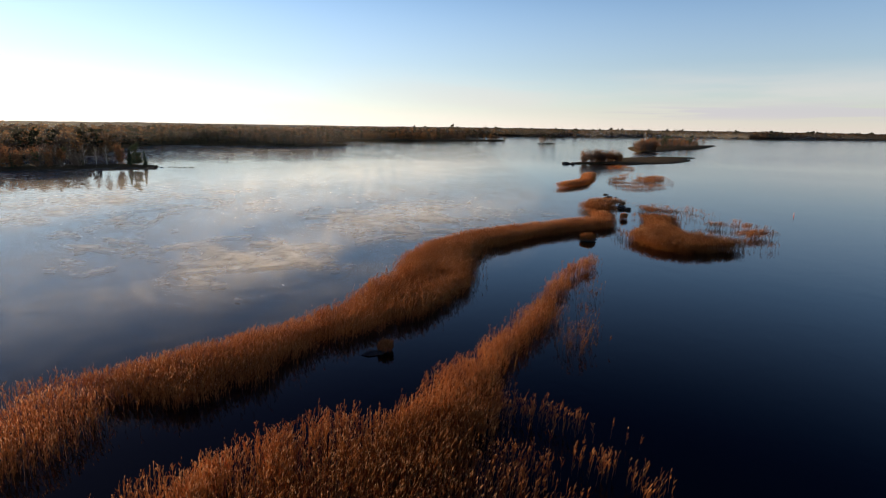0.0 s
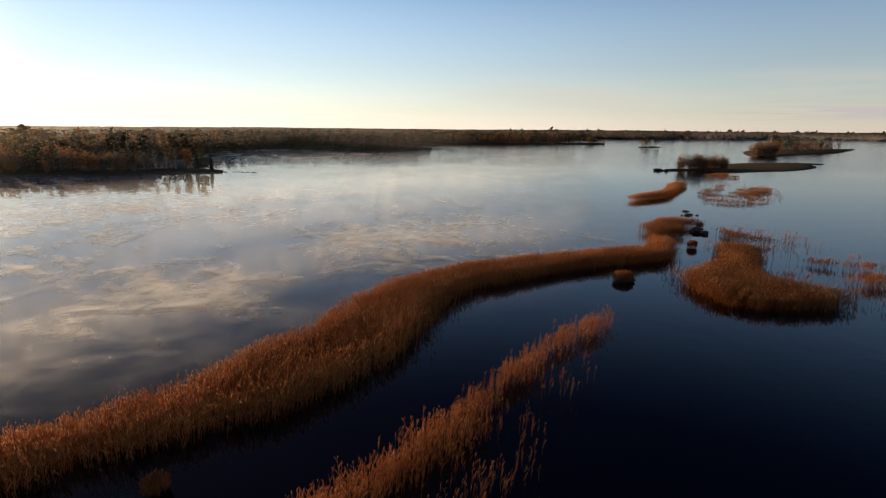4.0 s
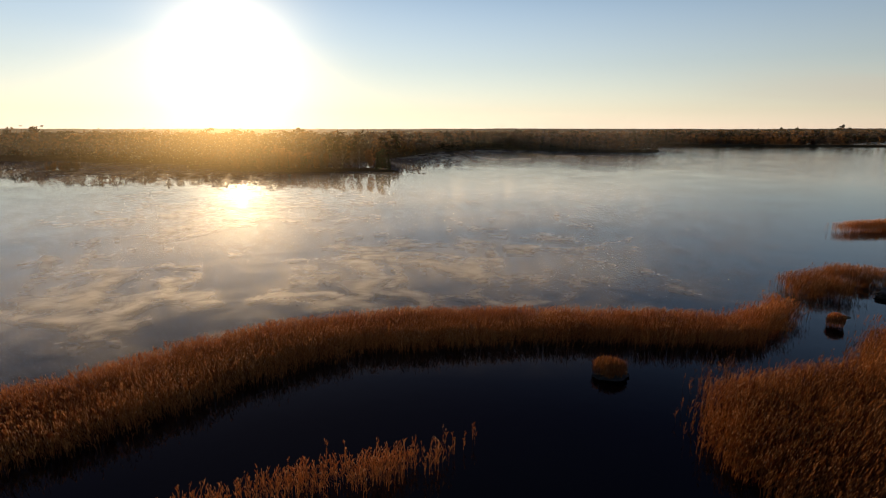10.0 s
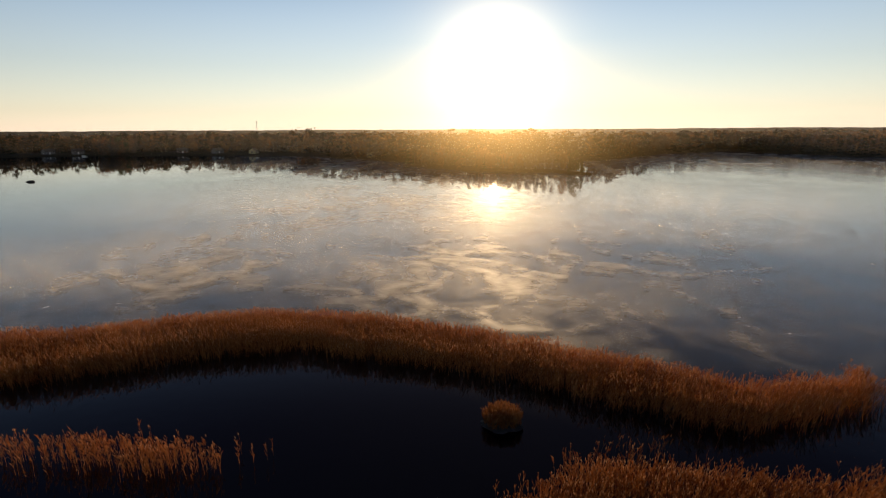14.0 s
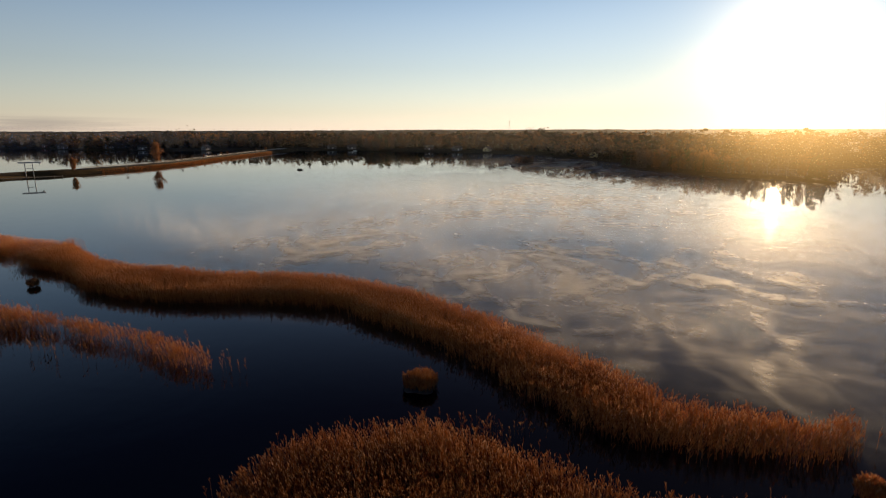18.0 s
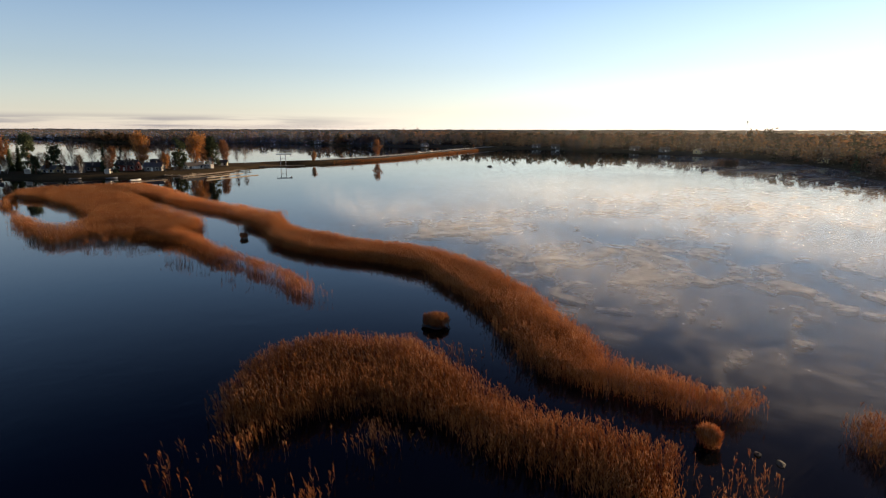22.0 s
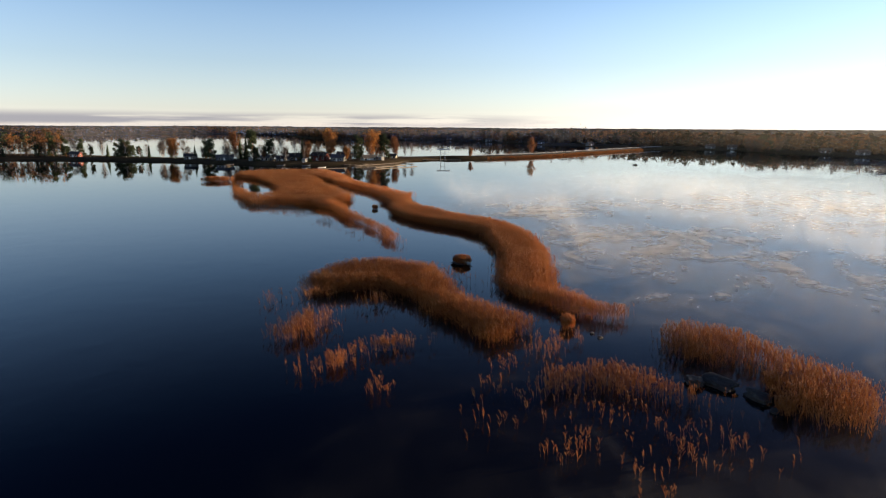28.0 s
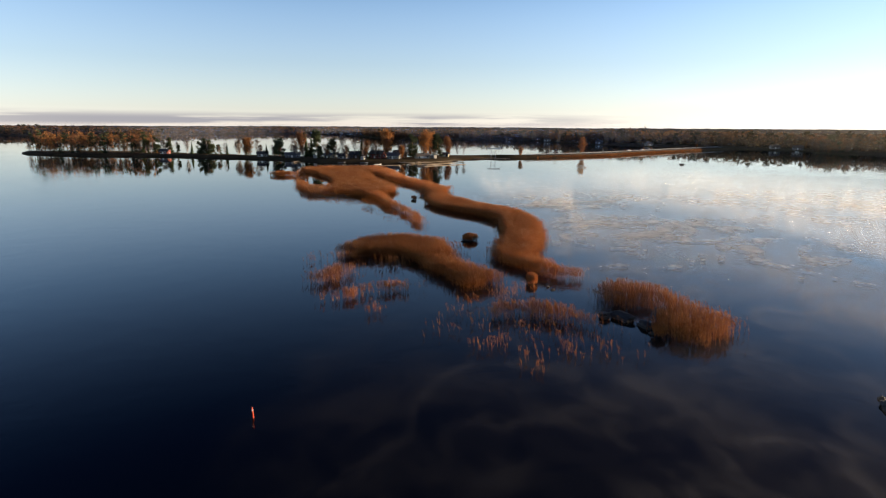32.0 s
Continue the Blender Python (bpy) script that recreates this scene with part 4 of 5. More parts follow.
def wood(x, y, z, h, lod, mix, label, seed, fat=1.0):
    """A stand of far trees at the places given, as one mesh."""
    rng = np.random.default_rng(seed)
    vs, fs, ms, base = [], [], [], 0
    patch = fbm(x, y, 60, seed)
    mix = np.array(tuple(mix) + (0,) * (6 - len(mix)), float)
    pick = rng.choice(6, len(x), p=mix / mix.sum())
    pick = np.where((patch > 0.62) & (mix[1] > 0) & (rng.uniform(0, 1, len(x)) < 0.35), rng.choice([3, 4], len(x)), pick)
    var = rng.integers(0, 4, len(x)); turn = rng.uniform(0, 6.28, len(x))
    for p in range(6):
        for k in range(4):
            sel = np.nonzero((pick == p) & (var == k))[0]
            if not len(sel):
                continue
            v, f, m = FAR[lod][KINDS[p], k]
            c, s, sc = np.cos(turn[sel]), np.sin(turn[sel]), h[sel] / 10
            vx = (v[None, :, 0] * c[:, None] - v[None, :, 1] * s[:, None]) * sc[:, None] * fat + x[sel][:, None]
            vy = (v[None, :, 0] * s[:, None] + v[None, :, 1] * c[:, None]) * sc[:, None] * fat + y[sel][:, None]
            vz = v[None, :, 2] * sc[:, None] + z[sel][:, None]
            vs.append(np.stack([vx, vy, vz], 2).reshape(-1, 3))
            fs.append((f[None] + (np.arange(len(sel)) * len(v))[:, None, None]).reshape(-1, 3) + base)
            ms.append(np.tile(m, len(sel))); base += len(sel) * len(v)
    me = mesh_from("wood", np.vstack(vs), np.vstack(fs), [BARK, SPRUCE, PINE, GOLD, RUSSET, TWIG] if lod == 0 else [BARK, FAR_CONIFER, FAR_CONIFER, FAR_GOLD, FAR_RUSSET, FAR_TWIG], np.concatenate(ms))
    return tagged(new("wood", me), label, "forest", kind="stuff")


def mainland_wood(az0, az1, d0, d1, per, lod, mix, label, seed, fat=1.0, height=15.0):
    rng = np.random.default_rng(seed)
    a = np.radians(np.linspace(az0, az1, 400)); r = coast_radius(a)
    area = np.mean(((r + d1) ** 2 - (r + d0) ** 2) / 2) * (a[-1] - a[0])
    n = int(area / per)
    az = np.radians(rng.uniform(az0, az1, n * 3)); rr = coast_radius(az)
    u = rng.uniform(0, 1, n * 3)
    d = d0 + u * (d1 - d0)
    weight = rr + d
    keep = rng.uniform(0, weight.max(), n * 3) < weight
    az, rr, d = az[keep][:n], rr[keep][:n], d[keep][:n]
    x, y = MIDDLE[0] - np.sin(az) * (rr + d), MIDDLE[1] + np.cos(az) * (rr + d)
    ok = fbm(x, y, 45, seed + 2) > 0.22
    x, y, d = x[ok], y[ok], d[ok]
    z = inland_height(d, x, y) - 0.3
    h = height * (0.6 + 0.55 * fbm(x, y, 80, seed + 1)) * (rng.uniform(0.65, 1.28, len(x)) if lod < 2 else rng.uniform(0.88, 1.08, len(x)))
    return wood(x, y, z, h, lod, mix, label, seed, fat)


def band_wood(stations, per, lod, mix, label, seed, height=14.0, margin=1.5, z=0.8, fat=1.0):
    rng = np.random.default_rng(seed)
    lo, hi = extent([("band", stations)], 0)
    n = int((hi[0] - lo[0]) * (hi[1] - lo[1]) / per)
    x, y = rng.uniform(lo[0], hi[0], n), rng.uniform(lo[1], hi[1], n)
    s = inside(x, y, [("band", stations)])
    keep = s > margin
    x, y = x[keep], y[keep]
    h = height * (rng.uniform(0.55, 1.2, len(x)) if lod == 0 else rng.uniform(0.75, 1.05, len(x))) * (0.7 + 0.6 * fbm(x, y, 30, seed))
    return wood(x, y, np.full(len(x), z), h, lod, mix, label, seed, fat)


DARK = (6, 4, 0.1, 0.6, 0.9, 4)
MIXED = (4, 4, 0.3, 1.4, 2.2, 5)
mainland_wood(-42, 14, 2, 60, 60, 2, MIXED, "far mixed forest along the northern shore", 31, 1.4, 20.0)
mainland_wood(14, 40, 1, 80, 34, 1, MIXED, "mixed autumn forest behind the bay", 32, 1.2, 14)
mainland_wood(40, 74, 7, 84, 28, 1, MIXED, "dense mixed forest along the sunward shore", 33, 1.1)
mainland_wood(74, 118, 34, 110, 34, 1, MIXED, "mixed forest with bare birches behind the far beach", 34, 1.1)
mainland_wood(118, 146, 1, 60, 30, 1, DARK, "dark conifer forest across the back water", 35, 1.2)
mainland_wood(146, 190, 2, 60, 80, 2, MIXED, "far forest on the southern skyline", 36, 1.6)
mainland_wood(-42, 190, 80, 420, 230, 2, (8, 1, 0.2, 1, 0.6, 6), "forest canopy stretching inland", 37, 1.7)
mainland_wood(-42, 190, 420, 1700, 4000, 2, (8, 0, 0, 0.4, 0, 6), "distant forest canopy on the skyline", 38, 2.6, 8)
band_wood(HEADLAND, 20, 1, (6, 3, 0.4, 1, 1, 6), "dark conifers on the headland", 42, 13.5, 3)
band_wood(HEADLAND_FAR, 38, 1, (6, 3, 0.3, 1, 1, 6), "dark conifers on the far headland", 43, 11.5, 3)
band_wood(SPIT[:3], 26, 0, (1.5, 2, 0.4, 1.5, 3, 5), "bare birches, bushes and a few conifers at the root of the spit", 41, 8)
band_wood([(32, -352, 6), (14, -322, 26), (-12, -280, 22), (-24, -262, 8)], 14, 0, (1.2, 2, 6, 3, 2), "autumn wood with orange birches on the end of the peninsula", 44, 13, 4)
band_wood([(188, 528, 3), (195, 543, 9), (203, 556, 6)], 9, 0, (0, 0, 0.3, 1, 1, 8), "russet bushes on the low island", 45, 10, 0.5)
band_wood(LONG_ISLE[3:], 21, 0, (1, 1.5, 1.2, 3, 4), "pale birches, russet trees and a few pines on the long island", 46, 9.5, 12)
band_wood([(86, 337, 5), (96, 343, 6.5), (106, 349, 5)], 7, 0, (0, 0, 0, 0.3, 0.4, 8), "rounded russet bushes on the stony islet", 47, 6.6, 0.5)
band_wood([(126, 729, 4), (135, 737, 8), (144, 743, 4)], 14, 1, (2, 5, 0.2, 1, 1, 4), "pines on the tiny island", 48, 11, 1)
band_wood([(-268, 160, 2), (-258, 164, 3), (-250, 166, 2)], 5, 0, (0, 0.3, 0, 1, 1, 6), "bare bushes on the stony islet", 49, 4, 0.3)
band_wood([(-492, 62, 12), (-480, 58, 11), (-470, 56, 5)], 8, 0, (2, 2, 1, 3, 1, 4), "clump of russet trees on the far point", 50, 11, 1)
band_wood([(76, 856, 8), (86, 858, 5), (92, 860, 3)], 10, 1, (0, 1, 0, 1, 1, 6), "bushes on the tip of the far headland", 51, 8, 0.5)

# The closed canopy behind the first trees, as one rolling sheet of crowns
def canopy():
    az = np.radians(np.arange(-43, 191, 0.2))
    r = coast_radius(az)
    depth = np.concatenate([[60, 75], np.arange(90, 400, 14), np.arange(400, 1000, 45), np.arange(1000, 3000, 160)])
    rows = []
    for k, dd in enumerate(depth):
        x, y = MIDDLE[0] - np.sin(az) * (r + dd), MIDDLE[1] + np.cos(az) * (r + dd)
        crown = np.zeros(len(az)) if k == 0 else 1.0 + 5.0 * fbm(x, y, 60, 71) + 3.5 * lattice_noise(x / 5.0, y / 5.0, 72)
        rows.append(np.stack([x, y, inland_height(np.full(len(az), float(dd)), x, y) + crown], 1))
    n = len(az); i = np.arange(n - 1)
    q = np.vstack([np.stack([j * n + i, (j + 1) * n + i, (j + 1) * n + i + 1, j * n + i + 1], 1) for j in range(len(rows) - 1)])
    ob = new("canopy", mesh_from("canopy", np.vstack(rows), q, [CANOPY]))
    return tagged(ob, "closed brown and green forest canopy, coloured dark for shade, behind the shore trees", "forest", kind="stuff")


canopy()

# Single trees along the peninsula, the spit and the causeway
TREES = {
    "pine": [(-23, -265, 10.9), (-26, -251, 10.1), (-34, -250, 9.3), (-45, -221, 7.8), (-49, -216, 8.5), (-53, -209, 5.9), (-72, -160, 11.5), (-88, -139, 14), (-93, -130, 11.7), (-128, -93, 12.4), (-147, -90, 12.4), (-139, 256, 8)],
    "spruce": [(-42, -229, 8.3), (-56, -203, 8), (-68, -169, 7.9), (-88, -153, 14.8), (-91, -152, 12.9), (-102, -111, 11.9), (-136, 257, 7), (-142, 255, 7.5)],
    "bare": [(-30, -252, 8.4), (-35, -236, 7.3), (-40, -232, 9.6), (-63, -199, 10.2), (-67, -181, 9.5), (-80, -155, 11.4), (-96, -123, 12.4), (-102, -118, 11.8), (-112, -109, 8.9), (-123, -98, 10.8), (-171, -95, 8.6), (-174, -92, 8.6),
             (-150, 251, 8), (-154, 250, 7), (-158, 248, 8), (-163, 247, 7), (-168, 245, 8), (-174, 243, 7), (-84, -160, 9), (-107, -116, 10), (-60, -196, 8)],
    "gold": [(-63, -184, 9.9), (-120, -108, 14.8), (-116, -89, 7.2), (-144, -98, 14.4), (-156, -103, 13.5)],
    "russet": [(-63, -190, 10.1), (-83, -150, 13.6), (-102, -107, 9.2), (-164, -97, 11.1), (-264, -54, 10.5), (-166, 244, 6), (-149, -99, 11), (-146, 255, 7.5)],
}
planter = random.Random(4)
for kind, spots in TREES.items():
    for tx, ty, th in spots:
        plant(kind, tx, ty, th * 1.2, 0.7, planter)
plant("gold", -206, -67.5, 6.8, 0.7, planter)
for k in range(16):
    f = k / 15
    plant(planter.choice(["bare", "bare", "bare", "russet"]), -225 - 235 * f + planter.uniform(-4, 4), -55 + 12 * f + planter.uniform(-1, 4), planter.uniform(2.2, 4.5), 0.9, planter)
line = smooth_line(PENINSULA[4:8], 3.0)
for k in range(60):
    px, py, pw = line[planter.randrange(len(line))]
    off = planter.uniform(-0.85, 0.8) * pw
    plant(planter.choice(["bare", "pine", "bare", "bare", "spruce", "bare", "russet"] if k % 3 else ["bare"]), px + 0.6 * off, py + 0.6 * off, planter.uniform(4.5, 9.5), 0.7, planter)
line = smooth_line(PENINSULA[2:5], 3.0)
for k in range(26):
    px, py, pw = line[planter.randrange(len(line))]
    plant(planter.choice(["bare", "pine", "bare", "bare", "spruce"]), px + planter.uniform(-5, 5), py + planter.uniform(-5, 5), planter.uniform(5.5, 11.5), 0.7, planter)

# ---- stones ----
def boulder(x, y, sx, sy, sz, seed, label, turn=0.0, sink=0.35, name="boulder", blocky=0.0):
    rng = random.Random(seed)
    bm = bmesh.new()
    bmesh.ops.create_icosphere(bm, subdivisions=3, radius=1)
    off = Vector((rng.uniform(0, 50), rng.uniform(0, 50), rng.uniform(0, 50)))
    for v in bm.verts:
        c = v.co.copy()
        if blocky:
            m = max(abs(c.x), abs(c.y), abs(c.z))
            c = c.lerp(c / m * 0.85, blocky)
        c *= 1 + 0.35 * noise.noise(c * 1.3 + off) + 0.14 * noise.noise(c * 3.7 + off)
        v.co = (c.x * sx, c.y * sy, c.z * sz)
    me = bpy.data.meshes.new(name)
    bm.to_mesh(me); bm.free()
    me.materials.append(ROCK)
    ob = new(name, me)
    ob.matrix_basis = pose(x, y, sz * (1 - sink * 2), rng.uniform(-6, 6), rng.uniform(-6, 6), turn)
    return tagged(ob, label, "rock", group="stones in the lake")


boulder(51.5, 170.3, 1.3, 0.9, 0.34, 1, "flat dark rock just above the water", 30)
boulder(52.4, 177.0, 0.9, 0.45, 0.25, 2, "low dark stone behind the flat rock", 10)
boulder(49.8, 169.2, 0.3, 0.25, 0.2, 3, "small dark stone beside the flat rock")
boulder(53.6, 170.4, 0.35, 0.3, 0.2, 4, "small dark stone beside the flat rock")
boulder(47.6, 145.6, 1.4, 0.9, 0.46, 5, "squared dark foundation stone with a pale flat top", 70, 0.2, "foundation_stone", 0.8)
boulder(48.6, 143.9, 0.8, 0.65, 0.42, 6, "squared dark foundation stone half in the water", 40, 0.2, "foundation_stone", 0.8)
boulder(48.1, 148.6, 1.1, 0.6, 0.42, 7, "tilted dark foundation stone in the water", 60, 0.2, "foundation_stone", 0.7)
boulder(49.6, 150.0, 0.4, 0.3, 0.2, 8, "small wet stone beside the foundation stones")
boulder(43.2, 132.4, 0.3, 0.2, 0.14, 9, "small wet stone by the reed tuft")
boulder(43.9, 133.6, 0.4, 0.25, 0.12, 10, "small wet stone by the reed tuft")
boulder(-5.0, 50.2, 1.1, 0.5, 0.14, 11, "dark stone under the reed tuft", 20)
boulder(28.2, 103.4, 1.6, 1.2, 0.16, 12, "dark stone under the round reed tuft", 20)
boulder(-222.6, 38.4, 1.7, 1.0, 0.5, 13, "low dark skerry far out on the lake", 60)
boulder(72.5, 329.5, 2.2, 1.6, 0.9, 14, "grey boulder at the end of the islet", 20)
boulder(76.0, 327.0, 1.5, 1.2, 0.8, 15, "grey boulder at the end of the islet", 70)
boulder(104.0, 362.0, 1.6, 1.3, 1.0, 16, "dark boulder behind the islet", 70)
for k in range(9):
    boulder(-128 + 1.6 * k + planter.uniform(-1, 1), 258 + planter.uniform(-2, 2), planter.uniform(0.3, 0.8), planter.uniform(0.3, 0.6), 0.22, 20 + k, "small stone off the tip of the spit")
for k in range(14):
    boulder(-276 + 2.6 * k + planter.uniform(-1.5, 1.5), 156 + 0.4 * k + planter.uniform(-3, 3), planter.uniform(0.4, 1.0), planter.uniform(0.3, 0.8), 0.3, 40 + k, "stone on the reef round the islet")
for k in range(8):
    boulder(-98 + 3.2 * k, 567 + planter.uniform(-2, 2), planter.uniform(0.8, 1.8), planter.uniform(0.6, 1.2), 0.5, 60 + k, "stone off the tip of the headland")


# ---- cabins, jetties, cars ----
def paint(name, col, rough=0.7, dirt=0.6):
    return surface(name, [(0.15, tuple(c * dirt for c in col)), (0.55, col), (0.95, tuple(min(1, c * 1.12) for c in col))], 0.8, rough, 0.2, 9.0)


PAINTS = {"red": paint("falu_red_boards", (0.26, 0.06, 0.04)), "grey": paint("grey_boards", (0.15, 0.145, 0.14)), "white": paint("white_paint", (0.62, 0.61, 0.58)),
          "cream": paint("faded_cream_paint", (0.42, 0.40, 0.36)), "brown": paint("brown_boards", (0.15, 0.09, 0.055)), "yellow": paint("pale_yellow_boards", (0.55, 0.45, 0.25)), "blue": paint("grey_blue_boards", (0.10, 0.12, 0.15))}
ROOF = paint("dark_roof_felt", (0.07, 0.065, 0.065), 0.8)
TIN = paint("grey_tin_roof", (0.12, 0.12, 0.125), 0.6)
TRIM = paint("white_trim", (0.78, 0.77, 0.74))
PLANK = paint("weathered_planks", (0.28, 0.22, 0.16), 0.85)
ASPHALT = paint("asphalt", (0.055, 0.054, 0.052), 0.9)
STEEL = paint("galvanised_steel", (0.45, 0.45, 0.45), 0.45)
BUOY_RED = paint("red_buoy_paint", (0.65, 0.06, 0.02), 0.5)
TYRE = paint("tyre_rubber", (0.02, 0.02, 0.02), 0.9)


def glass_material():
    m, n, l = material("window_glass")
    out, b = n.new("ShaderNodeOutputMaterial"), n.new("ShaderNodeBsdfPrincipled")
    b.inputs["Base Color"].default_value = (0.02, 0.025, 0.03, 1)
    b.inputs["Roughness"].default_value = 0.06
    l.new(b.outputs[0], out.inputs["Surface"])
    return m


GLASS = glass_material()


def boxes(name, items, mat, bevel=0.0):
    """Boxes (centre x, y, z, size x, y, z) of one part as one mesh, their edges worn round."""
    bm = bmesh.new()
    for cx, cy, cz, sx, sy, sz in items:
        r = bmesh.ops.create_cube(bm, size=1, matrix=Matrix.Translation((cx, cy, cz)) @ Matrix.Diagonal((sx, sy, sz, 1)))
    if bevel:
        bmesh.ops.bevel(bm, geom=bm.edges[:], offset=bevel, segments=1, affect="EDGES")
    me = bpy.data.meshes.new(name)
    bm.to_mesh(me); bm.free()
    me.materials.append(mat)
    return me


def prism(name, profile, y0, y1, mat):
    """A profile in x and z drawn out along y."""
    bm = bmesh.new()
    a = [bm.verts.new((px, y0, pz)) for px, pz in profile]
    b = [bm.verts.new((px, y1, pz)) for px, pz in profile]
    bm.faces.new(a); bm.faces.new(b[::-1])
    for i in range(len(a)):
        j = (i + 1) % len(a)
        bm.faces.new((a[j], a[i], b[i], b[j]))
    bmesh.ops.recalc_face_normals(bm, faces=bm.faces[:])
    me = bpy.data.meshes.new(name)
    bm.to_mesh(me); bm.free()
    me.materials.append(mat)
    return me


def cabin(x, y, turn, w, d, h, colour, roof, label, z=0.9, chimney=True):
    """A gabled cabin: walls, two roof slopes, door, windows with frames and panes, chimney. Its ridge runs along its length d."""
    house = new("cabin")
    house.matrix_basis = pose(x, y, z, 0, 0, turn)
    rise = w * 0.32
    part("wall", prism("wall", [(-w / 2, -0.6), (w / 2, -0.6), (w / 2, h), (0, h + rise), (-w / 2, h)], -d / 2, d / 2, PAINTS[colour]), house)
    e, t = 0.45, 0.16
    for s in (-1, 1):
        part("roof", prism("roof", [(0, h + rise + 0.03), (s * (w / 2 + e), h - rise * e / (w / 2) + 0.03), (s * (w / 2 + e), h - rise * e / (w / 2) + 0.03 + t), (0, h + rise + 0.03 + t)], -d / 2 - e, d / 2 + e, roof), house)
    door = part("door", boxes("door", [(w / 2 + 0.03, -d * 0.05, 1.0, 0.08, 0.95, 2.05)], TRIM, 0.01), house)
    n = max(2, int(d / 2.6))
    for s in (-1, 1):
        for k in range(n):
            yy = -d / 2 + d * (k + 0.5) / n
            if s == 1 and abs(yy + d * 0.05) < 1.1:
                continue
            win = part("window", boxes("window", [(s * (w / 2 + 0.03), yy, h * 0.58 + 0.6, 0.09, 1.2, 0.09), (s * (w / 2 + 0.03), yy, h * 0.58 - 0.6, 0.09, 1.2, 0.09),
                                                  (s * (w / 2 + 0.03), yy - 0.6, h * 0.58, 0.09, 0.09, 1.2), (s * (w / 2 + 0.03), yy + 0.6, h * 0.58, 0.09, 0.09, 1.2)], TRIM), house, "white window frame")
            part("pane", boxes("pane", [(s * (w / 2 + 0.01), yy, h * 0.58, 0.04, 1.12, 1.12)], GLASS), win)
    for s in (-1, 1):
        win = part("window", boxes("window", [(0, s * (d / 2 + 0.03), h * 0.58 + 0.55, 1.1, 0.09, 0.09), (0, s * (d / 2 + 0.03), h * 0.58 - 0.55, 1.1, 0.09, 0.09),
                                              (-0.55, s * (d / 2 + 0.03), h * 0.58, 0.09, 0.09, 1.1), (0.55, s * (d / 2 + 0.03), h * 0.58, 0.09, 0.09, 1.1)], TRIM), house, "white window frame")
        part("pane", boxes("pane", [(0, s * (d / 2 + 0.01), h * 0.58, 1.04, 0.04, 1.04)], GLASS), win)
    if chimney:
        part("chimney", boxes("chimney", [(w * 0.12, d * 0.15, h + rise + 0.2, 0.6, 0.6, 1.4), (w * 0.12, d * 0.15, h + rise + 0.95, 0.72, 0.72, 0.12)], ROOF, 0.02), house)
    return tagged(house, label, "cabin", group="cabins on the shore")


cabin(-29, -244, 40, 4.25, 5.95, 2.34, "red", ROOF, "small red cabin with white trim among pines")
cabin(-66, -171, 60, 4.25, 6.8, 2.34, "grey", ROOF, "grey board cabin by the water")
cabin(-75, -148, 60, 4.25, 9.35, 2.25, "blue", TIN, "long grey-blue cabin with a row of windows")
cabin(-90, -129, 20, 4.25, 5.95, 2.25, "yellow", TIN, "pale yellow cabin with a tin roof")
cabin(-92, -116, 55, 4.25, 6.8, 2.25, "grey", ROOF, "grey cabin with a white porch")
cabin(-104, -119, 50, 5.95, 8.5, 2.7, "brown", ROOF, "dark brown cabin behind birches")
cabin(-113, -109, 20, 5.95, 9.35, 3.24, "red", ROOF, "large red house with a dark roof")
cabin(-117, -97, 30, 5.1, 7.65, 2.52, "grey", TIN, "grey shed with a tin roof by the jetties")
cabin(-127, -104, 65, 6.8, 7.65, 3.06, "brown", ROOF, "dark house with a steep roof")
cabin(-133, -89, 75, 4.25, 8.5, 2.16, "white", ROOF, "low white cabin beside the timber jetties")
cabin(-158, -93, 30, 3.4, 4.25, 2.16, "yellow", ROOF, "small pale hut at the end of the trees", chimney=False)
for hx, hy, ht, hc in ((-505, 29, 20, "grey"), (-427, 160, 60, "yellow"), (-448, 134, 30, "grey"), (-470, 108, 10, "brown"), (-514, 7, 40, "grey"), (-316, 222, 70, "yellow"), (-548, -240, 70, "grey"), (-565, -300, 60, "grey"),
                       (-600, -400, 80, "brown"), (-610, -350, 50, "red"), (-508, -120, 70, "grey"), (-520, -190, 40, "grey")):
    cabin(hx, hy, ht, 5.5, 8, 2.4, hc, ROOF, "lakeside house on the far shore among trees", 1.2)
for hx, hy, hc in ((-440, -1210, "grey"), (-690, -1010, "grey")):
    cabin(hx, hy, planter.uniform(0, 180), 7, 12, 3.5, hc, ROOF, "pale farm building on the far southern shore", 2.0)


def jetty(x, y, turn, length, width, label):
    j = new("jetty")
    j.matrix_basis = pose(x, y, 0, 0, 0, turn)
    n = int(length / 0.5)
    part("deck", boxes("deck", [(0, (k + 0.5) * 0.5, 0.55, width, 0.44, 0.06) for k in range(n)], PLANK), j, "weathered plank deck")
    for s in (-1, 1):
        part("beam", boxes("beam", [(s * width * 0.4, length / 2, 0.44, 0.14, length, 0.16)], PLANK), j)
    for k in range(int(length / 3) + 1):
        for s in (-1, 1):
            part("post", boxes("post", [(s * width * 0.46, k * 3.0, 0.2, 0.18, 0.18, 1.5)], PLANK, 0.02), j)
    return tagged(j, label, "jetty", group="timber jetties")


